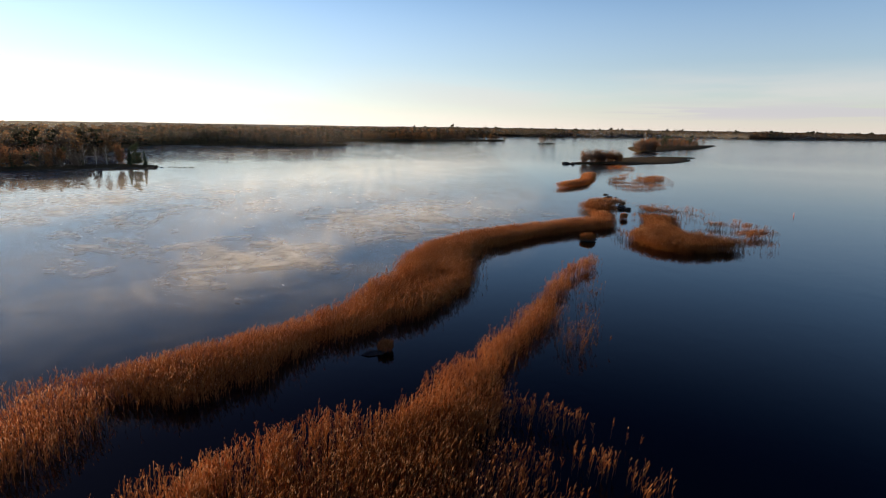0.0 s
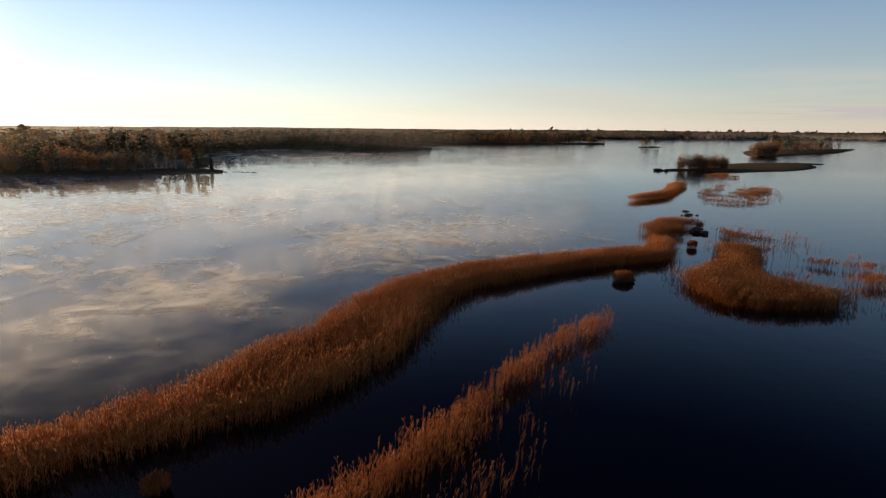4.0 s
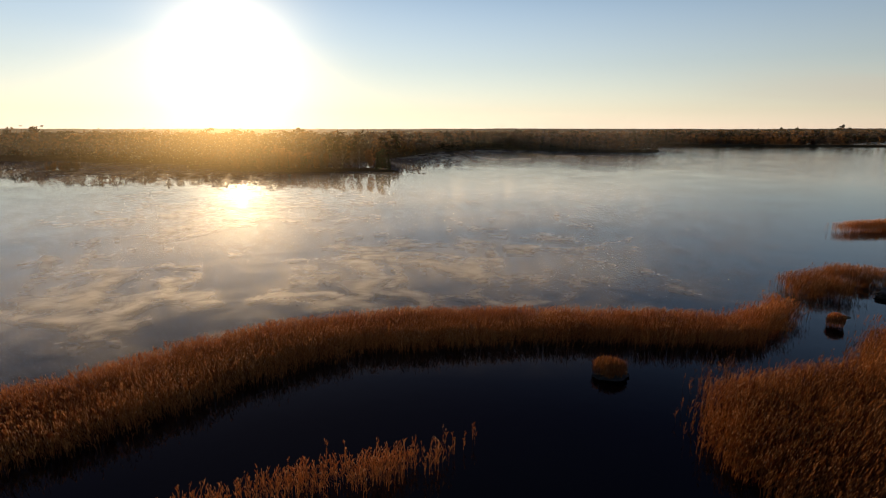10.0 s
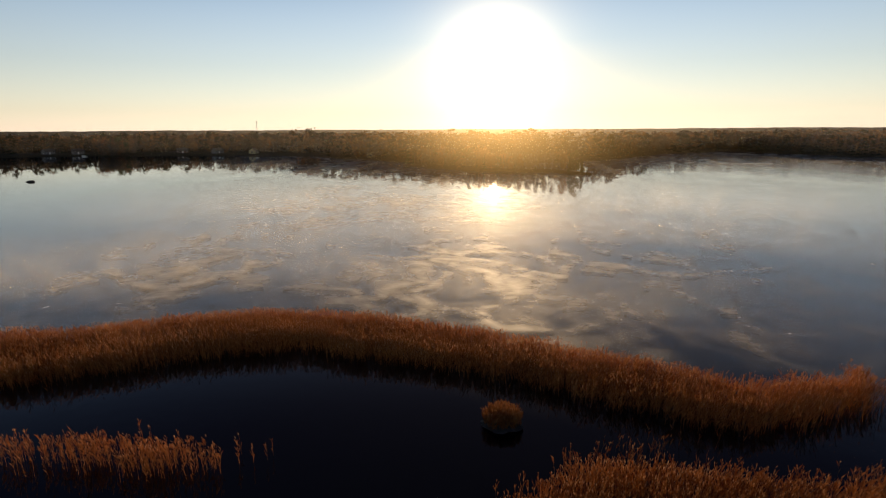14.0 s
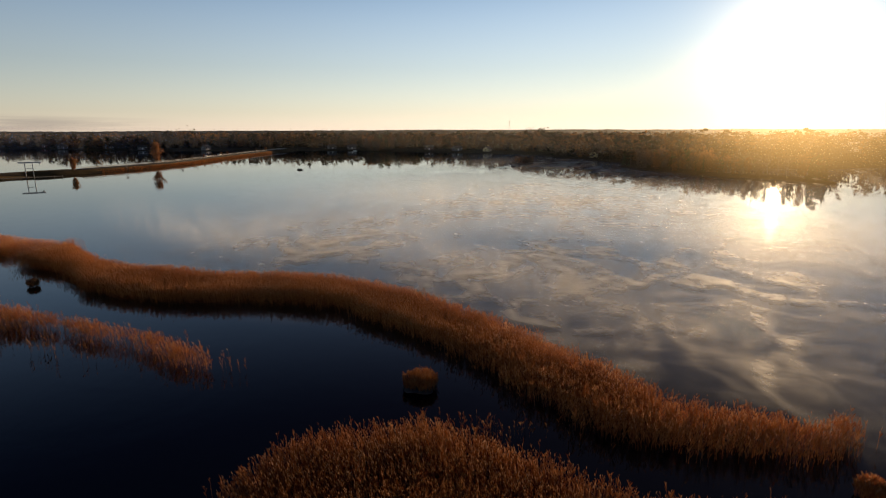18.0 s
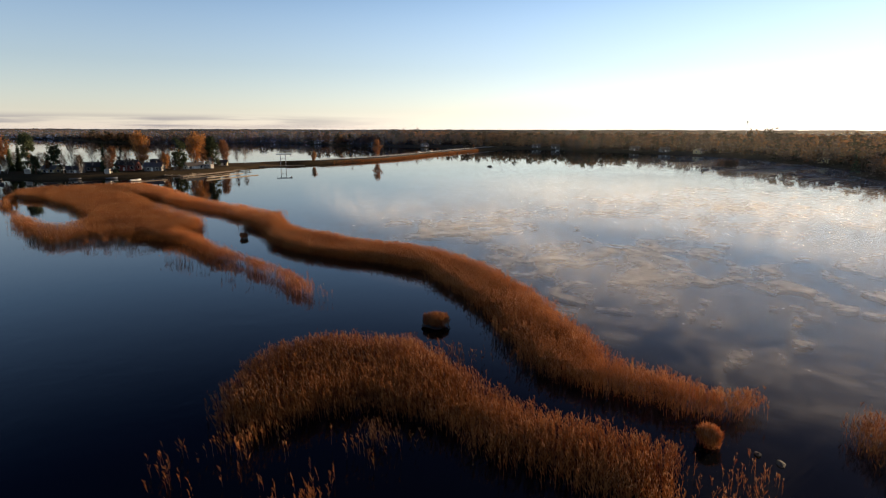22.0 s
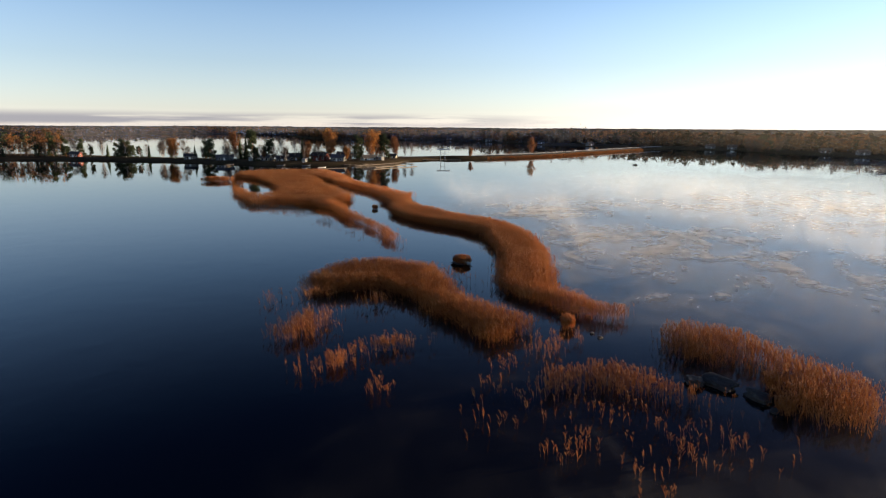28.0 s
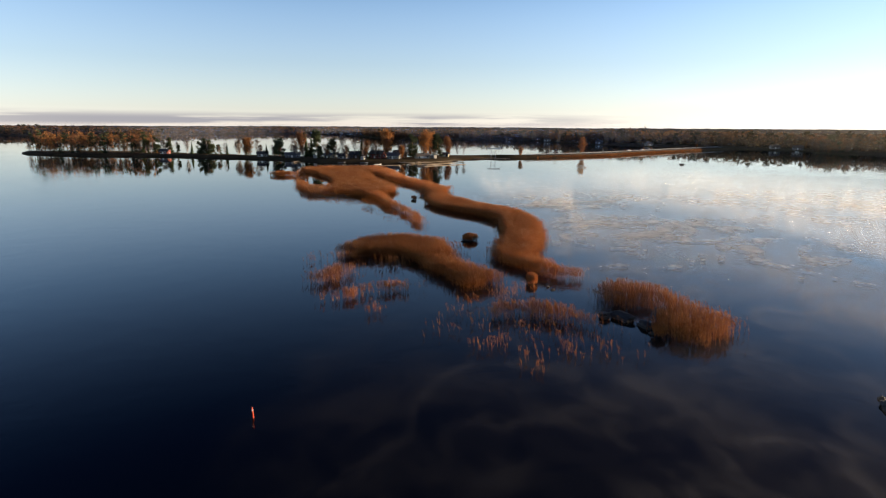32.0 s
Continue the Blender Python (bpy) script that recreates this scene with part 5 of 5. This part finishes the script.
jetty(-104, -67, 93, 36, 1.4, "long weathered timber jetty running along the shore")
jetty(-114, -72, 111, 40, 1.4, "long timber jetty below the orange birches")
jetty(-112, -82, 40, 14, 1.8, "short timber jetty beside the reeds")
jetty(-146, -77, -8, 14, 1.8, "low timber jetty below the pines")
jetty(-105, -78, 30, 9, 1.6, "short timber jetty at the edge of the reed bed")
jetty(-172, -80, 35, 24, 2.4, "long pale jetty beside the gantry")
jetty(-66, -125, -50, 9, 1.6, "short jetty below the long cabin")


def floating_boom(x, y, turn, length):
    b = new("floating_boom", boxes("floating_boom", [(0, length / 2, 0.1, 0.35, length, 0.3)], PLANK, 0.08))
    b.matrix_basis = pose(x, y, 0, 0, 0, turn)
    return tagged(b, "floating log boom moored off the jetties", "boom", group="log booms")


floating_boom(-97, -47, 86, 30)
floating_boom(-106, -55, 96, 26)
floating_boom(-82, -68, 70, 12)


def rowing_boat(x, y, turn, mat, label):
    """An open boat: a shell of bent stations with a pointed bow and a square stern, benches and a rail."""
    b = new("rowing_boat")
    b.matrix_basis = pose(x, y, 0.12, 0, 0, turn)
    bm = bmesh.new()
    rows = []
    for k in range(9):
        u = k / 8
        half = 0.72 * (1 - max(0, u - 0.45) ** 2 / 0.31) * (0.82 + 0.18 * min(1, u * 3))
        y0, keel, top = -2.2 + 4.4 * u, 0.02 + 0.28 * max(0, u - 0.7) ** 1.5, 0.55 + 0.22 * u * u
        rows.append([bm.verts.new((half * c, y0, keel + (top - keel) * h)) for c, h in ((-1, 1), (-0.92, 0.55), (-0.6, 0.1), (0, 0), (0.6, 0.1), (0.92, 0.55), (1, 1))])
    for p, q in zip(rows[:-1], rows[1:]):
        for i in range(6):
            bm.faces.new((p[i], p[i + 1], q[i + 1], q[i]))
    bm.faces.new(rows[0])
    me = bpy.data.meshes.new("hull"); bm.to_mesh(me); bm.free(); me.materials.append(mat)
    hull = part("hull", me, b)
    thick = hull.modifiers.new("shell", "SOLIDIFY"); thick.thickness = 0.04
    for yy in (-1.3, -0.2, 0.9):
        part("bench", boxes("bench", [(0, yy, 0.38, 1.2, 0.26, 0.04)], PLANK, 0.01), b)
    return tagged(b, label, "boat", group="small boats at the shore")


for bx, by, bt, bc, bl in ((-87, -88, 60, "blue", "small grey-blue rowing boat moored at the shore"), (-84, -71, 80, "white", "white rowing boat moored beside the reed bed"),
                           (-91, -114, 40, "white", "white rowing boat drawn up by the cabins"), (-79, -99, 50, "grey", "grey rowing boat moored before the cabins")):
    rowing_boat(bx, by, bt, PAINTS[bc], bl)


def gantry(x, y, turn):
    g = new("gantry")
    g.matrix_basis = pose(x, y, 0.6, 0, 0, turn)
    for sx in (-0.9, 1.9):
        part("post", boxes("post", [(sx, 0, 2.6, 0.32, 0.32, 6.6)], STEEL, 0.03), g)
    part("beam", boxes("beam", [(0, 0, 6.2, 8.6, 0.7, 0.6), (-3.6, 0, 5.6, 0.5, 0.5, 0.7)], TRIM, 0.06), g, "white top beam")
    part("brace", boxes("brace", [(0.5, 0, 3.6, 2.6, 0.18, 0.18)], STEEL), g)
    return tagged(g, "white gantry on two steel posts by the embankment", "gantry")


gantry(-183, -72, -52)

# Road along the causeway, with a rail of posts
line = smooth_line([(x, y + 0.3) for x, y, w in CAUSEWAY[1:]], 4.0)
d = np.gradient(line, axis=0); d /= np.linalg.norm(d, axis=1)[:, None]
nr = np.stack([-d[:, 1], d[:, 0]], 1)
v = np.vstack([np.column_stack([line + nr * o, np.full(len(line), z)]) for o, z in ((-3.4, 0.6), (-2.9, 1.95), (2.9, 1.95), (3.4, 0.6))])
n = len(line); i = np.arange(n - 1)
q = np.vstack([np.stack([k * n + i, k * n + i + 1, (k + 1) * n + i + 1, (k + 1) * n + i], 1)[:, ::-1] for k in range(3)])
tagged(new("road", mesh_from("road", v, q, [ASPHALT])), "grey asphalt road along the causeway", "road", kind="structure")
rail = new("guard_rail")
for s in (-1, 1):
    edge = line + nr * 2.7 * s
    rv, rf = tube([(*p, 2.55) for p in edge[::3]], [0.12] * len(edge[::3]), 4)
    part("beam", mesh_from("beam", rv, rf, [STEEL]), rail)
    for p in edge[::2]:
        part("post", boxes("post", [(p[0], p[1], 2.2, 0.12, 0.12, 0.8)], STEEL), rail)
tagged(rail, "low galvanised guard rail along the causeway road", "guard rail")


def car(x, y, turn, mat, label):
    c = new("car")
    c.matrix_basis = pose(x, y, 1.96, 0, 0, turn)
    part("body", prism("body", [(-2.2, 0.3), (2.2, 0.3), (2.2, 0.75), (1.2, 0.9), (0.6, 1.42), (-1.3, 1.42), (-2.1, 0.95)], -0.85, 0.85, mat), c)
    for s in (-1, 1):
        part("side_window", prism("side_window", [(-1.5, 0.93), (0.85, 0.93), (0.5, 1.34), (-1.2, 1.34)], s * 0.86 - 0.01, s * 0.86 + 0.01, GLASS), c, "dark side window")
        for xx in (-1.35, 1.35):
            v2, f2 = tube([(xx, s * 0.72, 0.32), (xx, s * 0.9, 0.32)], [0.32, 0.32], 10)
            part("wheel", mesh_from("wheel", v2, f2, [TYRE]), c)
    return tagged(c, label, "car", group="cars on the causeway")


for cx, cy, mat, lab in ((-327, -49.5, "white", "white car driving on the causeway"), (-350, -49.0, "white", "white car on the causeway road"), (-386, -47.5, "grey", "silver-grey car on the causeway road")):
    car(cx, cy, 178, PAINTS[mat], lab)


def caravan(x, y, turn):
    c = new("caravan")
    c.matrix_basis = pose(x, y, 0.9, 0, 0, turn)
    part("body", boxes("body", [(0, 0, 1.5, 5.2, 2.2, 2.1)], PAINTS["cream"], 0.22), c)
    for s in (-1, 1):
        for xx in (-1.3, 1.1):
            part("window", boxes("window", [(xx, s * 1.105, 1.8, 1.1, 0.03, 0.6)], GLASS), c, "dark caravan window")
        v2, f2 = tube([(0, s * 0.9, 0.33), (0, s * 1.08, 0.33)], [0.33, 0.33], 10)
        part("wheel", mesh_from("wheel", v2, f2, [TYRE]), c)
    part("drawbar", boxes("drawbar", [(3.2, 0, 0.5, 1.4, 0.12, 0.1)], STEEL), c)
    return tagged(c, "white caravan parked among the trees", "caravan", group="caravans at the camp")


for cx, cy, ct in ((-81, -131, 60), (-96, -101, 40), (-138, -84, 80)):
    caravan(cx, cy, ct)

def motor_boat(x, y, turn):
    """A small open motor boat: hull with a raised bow, a windscreen and an outboard motor."""
    b = new("motor_boat")
    b.matrix_basis = pose(x, y, 0.1, 0, 0, turn)
    part("hull", prism("hull", [(-2.4, 0), (1.6, 0), (2.7, 0.95), (-2.4, 0.75)], -0.85, 0.85, PAINTS["white"]), b)
    part("windscreen", prism("windscreen", [(0.3, 0.85), (0.9, 0.88), (0.4, 1.5), (0.3, 1.5)], -0.7, 0.7, GLASS), b, "dark windscreen")
    part("motor", boxes("motor", [(-2.6, 0, 0.85, 0.4, 0.4, 0.7)], TYRE, 0.06), b, "black outboard motor")
    return tagged(b, "small white motor boat off the far shore", "boat", group="small boats at the shore")


motor_boat(-474, 36, 215)

# Red spar buoy
buoy = new("spar_buoy")
buoy.matrix_basis = pose(87.4, 137.4, 0, 3, 2, 0)
bv, bf = tube([(0, 0, -1.2), (0, 0, 0.1), (0, 0, 0.82), (0, 0, 0.9)], [0.07, 0.07, 0.06, 0.02], 10)
part("spar", mesh_from("spar", bv, bf, [BUOY_RED]), buoy)
bv, bf = tube([(0, 0, 0.60), (0, 0, 0.68)], [0.072, 0.072], 10)
part("band", mesh_from("band", bv, bf, [TRIM]), buoy, "pale reflector band")
tagged(buoy, "slim red spar buoy standing in open water", "buoy")

# Far mast on the skyline
mast = new("radio_mast")
mast.matrix_basis = pose(-1430, 330, 6, 0, 0, 0)
mv, mf = tube([(0, 0, 0), (0, 0, 34)], [0.7, 0.4], 5)
part("pole", mesh_from("pole", mv, mf, [STEEL]), mast)
part("platform", boxes("platform", [(0, 0, 31, 6, 6, 0.8), (0, 0, 34, 2, 2, 3)], STEEL), mast)
tagged(mast, "thin radio mast above the far forest", "mast")

# ---- mist ----
def steam_over(x, y):
    """How thick the steam lies: west of the long reed bed, thinning to the south and towards the far shores, with a faint trace round the northern reeds."""
    bed = np.array(LONG_BED)
    west = np.clip((np.interp(y, bed[:, 1], bed[:, 0], right=46) - x - 4) / 14, 0.0, 1)
    lake = west * np.clip((y + 0.25 * x - 14) / 55, 0.03, 1) * np.clip((x + 520) / 150, 0, 1) * np.clip((640 - y) / 120, 0, 1)
    faint = 0.18 * np.clip(1 - np.hypot((x - 50) / 50, (y - 165) / 48), 0, 1)
    return np.maximum(lake, faint)


def ridges(u, v, size, seed, width):
    """A torn network of soft lines."""
    wu, wv = fbm(u, v, size * 1.5, seed + 1) - 0.5, fbm(u, v, size * 1.5, seed + 2) - 0.5
    n = fbm(u + wu * size * 2.4, v + wv * size * 2.4, size, seed, 3)
    return np.clip(1 - np.abs(n - 0.5) / width, 0, 1) ** 1.5


def steam_net(x, y):
    """Wisps and puffs of steam, drawn out along the slow drift of the air from the north-west."""
    u, v = (-0.9 * x + 0.43 * y) / 1.15, 0.43 * x + 0.9 * y
    patch = np.clip((fbm(x, y, 42, 83) - 0.28) * 2.8, 0.45, 1)
    near = np.clip((x + 0.9 * y + 35) / 80, 0, 1) * np.clip((225 - y) / 80, 0, 1) * np.clip((y + 0.35 * x - 27) / 45, 0.0, 1)
    lines = 0.75 * ridges(u, v, 12, 41, 0.09) + 0.4 * ridges(u, v, 7, 47, 0.12)
    puffs = np.clip((fbm(u, v, 6, 51, 5) - 0.45) * 2.6, 0, 1)
    return np.clip(lines * (0.35 + 0.9 * fbm(u, v, 5, 53)) + 0.55 * puffs, 0, 1.2) * patch * near


def steam_sheet(xs, ys, label, veil_share, wisp_share, mat, skip=None):
    """One thin sheet of steam, thicker along a net of torn lines."""
    gx, gy = np.meshgrid(xs, ys)
    x, y = gx.ravel(), gy.ravel()
    base = steam_over(x, y)
    far = 0.75 + 0.6 * np.clip((-x - 30) / 110, 0, 1) * np.clip((y + 0.2 * x - 50) / 70, 0, 1) + 0.8 * np.clip((np.hypot(x, y - 100) - 120) / 150, 0, 1)
    net = steam_net(x, y) * base
    thick = base * far * veil_share * (0.65 + 0.7 * fbm(x, y, 55, 87)) + wisp_share * net
    v = np.stack([x, y, np.full(len(x), 0.3)], 1)
    nx = len(xs)
    i = (np.arange(len(ys) - 1)[:, None] * nx + np.arange(nx - 1)).ravel()
    if skip:
        mx, my = x[i] + (xs[1] - xs[0]) / 2, y[i] + (ys[1] - ys[0]) / 2
        i = i[~((mx > skip[0]) & (mx < skip[1]) & (my > skip[2]) & (my < skip[3]))]
    else:
        i = i[base[i] > 0.001]
    me = mesh_from("mist", v, np.stack([i, i + 1, i + nx + 1, i + nx], 1), [mat], smooth=True)
    me.attributes.new("thickness", "FLOAT", "POINT").data.foreach_set("value", np.clip(thick, 0, 0.8).astype(np.float32))
    return tagged(new("mist", me), label, "mist", kind="stuff")


NEAR_STEAM = (-180, 102, 0, 240)
steam_sheet(np.arange(-498, 103, 6.0), np.arange(-78, 637, 6.0), "thin veil of steam lying on the lake", 0.13, 0.0, mist_material("low_mist", 0.06, 0.4), NEAR_STEAM)
steam_sheet(np.arange(-180, 102.1, 0.75), np.arange(0, 240.1, 0.75), "torn net of steam drifting over the calm water", 0.13, 0.72, mist_material("drifting_mist", 0.24, 0.3))


def glow_material(amount):
    """A veil that imitates golden glare, bending a little of the sunlight onwards round its line."""
    m, n, l = material("sun_glare_veil")
    out, edge = n.new("ShaderNodeOutputMaterial"), n.new("ShaderNodeAttribute")
    edge.attribute_name = "thickness"
    k = n.new("ShaderNodeMath"); k.operation = "MULTIPLY"; k.inputs[1].default_value = amount; l.new(edge.outputs["Fac"], k.inputs[0])
    onward = n.new("ShaderNodeBsdfRefraction")
    onward.inputs["Color"].default_value, onward.inputs["IOR"].default_value, onward.inputs["Roughness"].default_value = (1.0, 0.80, 0.46, 1), 1.25, 0.75
    clear, mx = n.new("ShaderNodeBsdfTransparent"), n.new("ShaderNodeMixShader")
    l.new(k.outputs[0], mx.inputs[0]); l.new(clear.outputs[0], mx.inputs[1]); l.new(onward.outputs[0], mx.inputs[2])
    l.new(mx.outputs[0], out.inputs["Surface"])
    return m


def steam_material(amount, scale, seed):
    """Standing steam in torn upright wisps, which passes the sunlight on."""
    m, n, l = material("standing_steam")
    out, tc = n.new("ShaderNodeOutputMaterial"), n.new("ShaderNodeTexCoord")
    mp = n.new("ShaderNodeMapping"); mp.inputs["Scale"].default_value = (1, 1, 0.8); mp.inputs["Location"].default_value = (seed, 0, 0)
    l.new(tc.outputs["Object"], mp.inputs["Vector"])
    nz = noise_node(n, l, scale, 5, 0.6, mp.outputs[0], 1.5)
    r = n.new("ShaderNodeMapRange"); r.interpolation_type = "SMOOTHSTEP"
    r.inputs[1].default_value, r.inputs[2].default_value, r.inputs[3].default_value = 0.36, 0.70, 0.45
    l.new(nz.outputs["Fac"], r.inputs[0])
    edge = n.new("ShaderNodeAttribute"); edge.attribute_name = "thickness"
    p = n.new("ShaderNodeMath"); p.operation = "MULTIPLY"; l.new(r.outputs[0], p.inputs[0]); l.new(edge.outputs["Fac"], p.inputs[1])
    k = n.new("ShaderNodeMath"); k.operation = "MULTIPLY"; k.inputs[1].default_value = amount; l.new(p.outputs[0], k.inputs[0])
    t = n.new("ShaderNodeBsdfTranslucent"); t.inputs["Color"].default_value = (0.97, 0.97, 0.97, 1)
    clear, mx = n.new("ShaderNodeBsdfTransparent"), n.new("ShaderNodeMixShader")
    l.new(k.outputs[0], mx.inputs[0]); l.new(clear.outputs[0], mx.inputs[1]); l.new(t.outputs[0], mx.inputs[2])
    l.new(mx.outputs[0], out.inputs["Surface"])
    return m


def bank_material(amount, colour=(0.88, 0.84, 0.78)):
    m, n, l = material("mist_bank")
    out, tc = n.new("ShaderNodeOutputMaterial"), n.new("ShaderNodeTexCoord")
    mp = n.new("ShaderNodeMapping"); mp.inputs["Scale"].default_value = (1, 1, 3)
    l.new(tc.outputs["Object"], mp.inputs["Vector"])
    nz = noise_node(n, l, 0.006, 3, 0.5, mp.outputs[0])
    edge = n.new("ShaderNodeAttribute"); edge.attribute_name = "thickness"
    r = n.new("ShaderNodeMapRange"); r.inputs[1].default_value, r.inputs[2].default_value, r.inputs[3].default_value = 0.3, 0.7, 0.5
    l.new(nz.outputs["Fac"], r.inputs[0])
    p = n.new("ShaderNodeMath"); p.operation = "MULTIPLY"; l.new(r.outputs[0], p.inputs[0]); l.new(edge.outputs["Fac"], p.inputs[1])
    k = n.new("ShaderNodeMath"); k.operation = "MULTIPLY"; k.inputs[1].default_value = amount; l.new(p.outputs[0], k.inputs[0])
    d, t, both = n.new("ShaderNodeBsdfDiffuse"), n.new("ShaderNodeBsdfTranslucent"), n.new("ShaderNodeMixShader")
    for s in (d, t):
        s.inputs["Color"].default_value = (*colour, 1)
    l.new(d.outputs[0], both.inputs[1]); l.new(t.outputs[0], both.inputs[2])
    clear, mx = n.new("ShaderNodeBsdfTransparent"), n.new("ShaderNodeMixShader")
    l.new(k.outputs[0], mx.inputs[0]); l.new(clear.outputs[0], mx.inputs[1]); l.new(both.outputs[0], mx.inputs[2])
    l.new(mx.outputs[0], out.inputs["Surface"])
    return m


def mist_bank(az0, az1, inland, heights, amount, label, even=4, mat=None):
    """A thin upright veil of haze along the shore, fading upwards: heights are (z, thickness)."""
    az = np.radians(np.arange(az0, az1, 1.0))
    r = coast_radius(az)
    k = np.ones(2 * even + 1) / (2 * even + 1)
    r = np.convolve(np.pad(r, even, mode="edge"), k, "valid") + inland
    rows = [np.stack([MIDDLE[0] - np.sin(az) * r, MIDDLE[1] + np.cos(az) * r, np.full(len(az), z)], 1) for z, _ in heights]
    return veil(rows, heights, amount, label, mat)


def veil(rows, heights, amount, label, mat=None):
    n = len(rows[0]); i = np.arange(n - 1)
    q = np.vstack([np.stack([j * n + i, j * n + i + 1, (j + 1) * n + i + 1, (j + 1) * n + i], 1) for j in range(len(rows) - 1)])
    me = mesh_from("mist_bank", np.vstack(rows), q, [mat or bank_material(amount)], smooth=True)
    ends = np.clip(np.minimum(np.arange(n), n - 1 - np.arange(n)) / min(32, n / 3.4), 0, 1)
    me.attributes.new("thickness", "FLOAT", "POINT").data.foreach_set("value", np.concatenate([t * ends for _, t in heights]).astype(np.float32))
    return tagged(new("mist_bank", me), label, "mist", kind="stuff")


# Added upright sheet that lays the sun's golden glare over the far shore
az = np.radians(np.arange(8, 106, 1.0))
GLARE_VEIL = [(0.3, 0), (3, 0.35), (7, 0.8), (13, 1), (22, 1), (32, 0.5), (46, 0)]
veil([np.stack([50 - np.sin(az) * 170, 80 + np.cos(az) * 170, np.full(len(az), z)], 1) for z, _ in GLARE_VEIL], GLARE_VEIL, 0, "veil added to imitate the sun's golden glare", glow_material(0.022))
STEAM = [(0.3, 0), (1.5, 0.25), (3, 0.65), (6, 1), (10, 0.85), (15, 0)]
for far, thick, tall, label in ((96, 0.15, 0.85, "pale steam standing over the calm water"), (134, 0.12, 0.65, "pale sunlit steam standing farther out over the lake")):
    az = np.radians(np.arange(18, 108, 1.0))
    veil([np.stack([60 - np.sin(az) * far, 90 + np.cos(az) * far, np.full(len(az), z * tall)], 1) for z, _ in STEAM], STEAM, 0, label, steam_material(thick, 0.13, far))
line = smooth_line([(x - 15, y + 2) for x, y, w in LONG_BED[6:-1]] + [(26, 136)], 1.5)[:, :2]
LOW_STEAM = [(0.3, 0), (1.5, 0.2), (3, 0.65), (4.5, 1), (6, 0.8), (8, 0.35), (10, 0)]
veil([np.column_stack([line, np.full(len(line), z)]) for z, _ in LOW_STEAM], LOW_STEAM, 0, "low steam rising along the western edge of the reeds", steam_material(0.12, 0.2, 7))
mist_bank(-44, 112, -66, [(3, 0), (5.5, 0.2), (8.5, 0.9), (17, 1), (24, 0.5), (32, 0)], 0.05, "thin golden morning haze over the far water", 26)
mist_bank(66, 112, -12, [(0, 0.9), (6, 1), (12, 0.6), (20, 0.2), (28, 0)], 0.03, "thin morning haze at the foot of the shore woods")
# Air haze put into colour: bluish sheets that pale the dark woods behind
mist_bank(104, 192, -12, [(0, 0.9), (8, 1), (16, 0.85), (24, 0.3), (30, 0)], 0, "sheet coloured blue as haze over the back water", mat=bank_material(0.2, (0.34, 0.40, 0.56)))
mist_bank(-44, 192, 500, [(4, 1), (12, 0.9), (16, 0.4), (21, 0)], 0, "sheet coloured blue as distance haze over the far woods", mat=bank_material(0.06, (0.45, 0.5, 0.62)))
line = smooth_line([(x + 55, y - 75) for x, y, w in HEADLAND], 12.0)
veil([np.column_stack([line, np.full(len(line), z)]) for z in (1, 5, 9, 17, 24, 32)], [(1, 0), (5, 0.6), (9, 1), (17, 1), (24, 0.5), (32, 0)], 0.08, "thin golden morning haze before the headland")
mist_bank(-44, -6, -60, [(0, 0.8), (7, 1), (13, 0.4), (19, 0)], 0.24, "low strip of morning fog before the northern shore", 8)
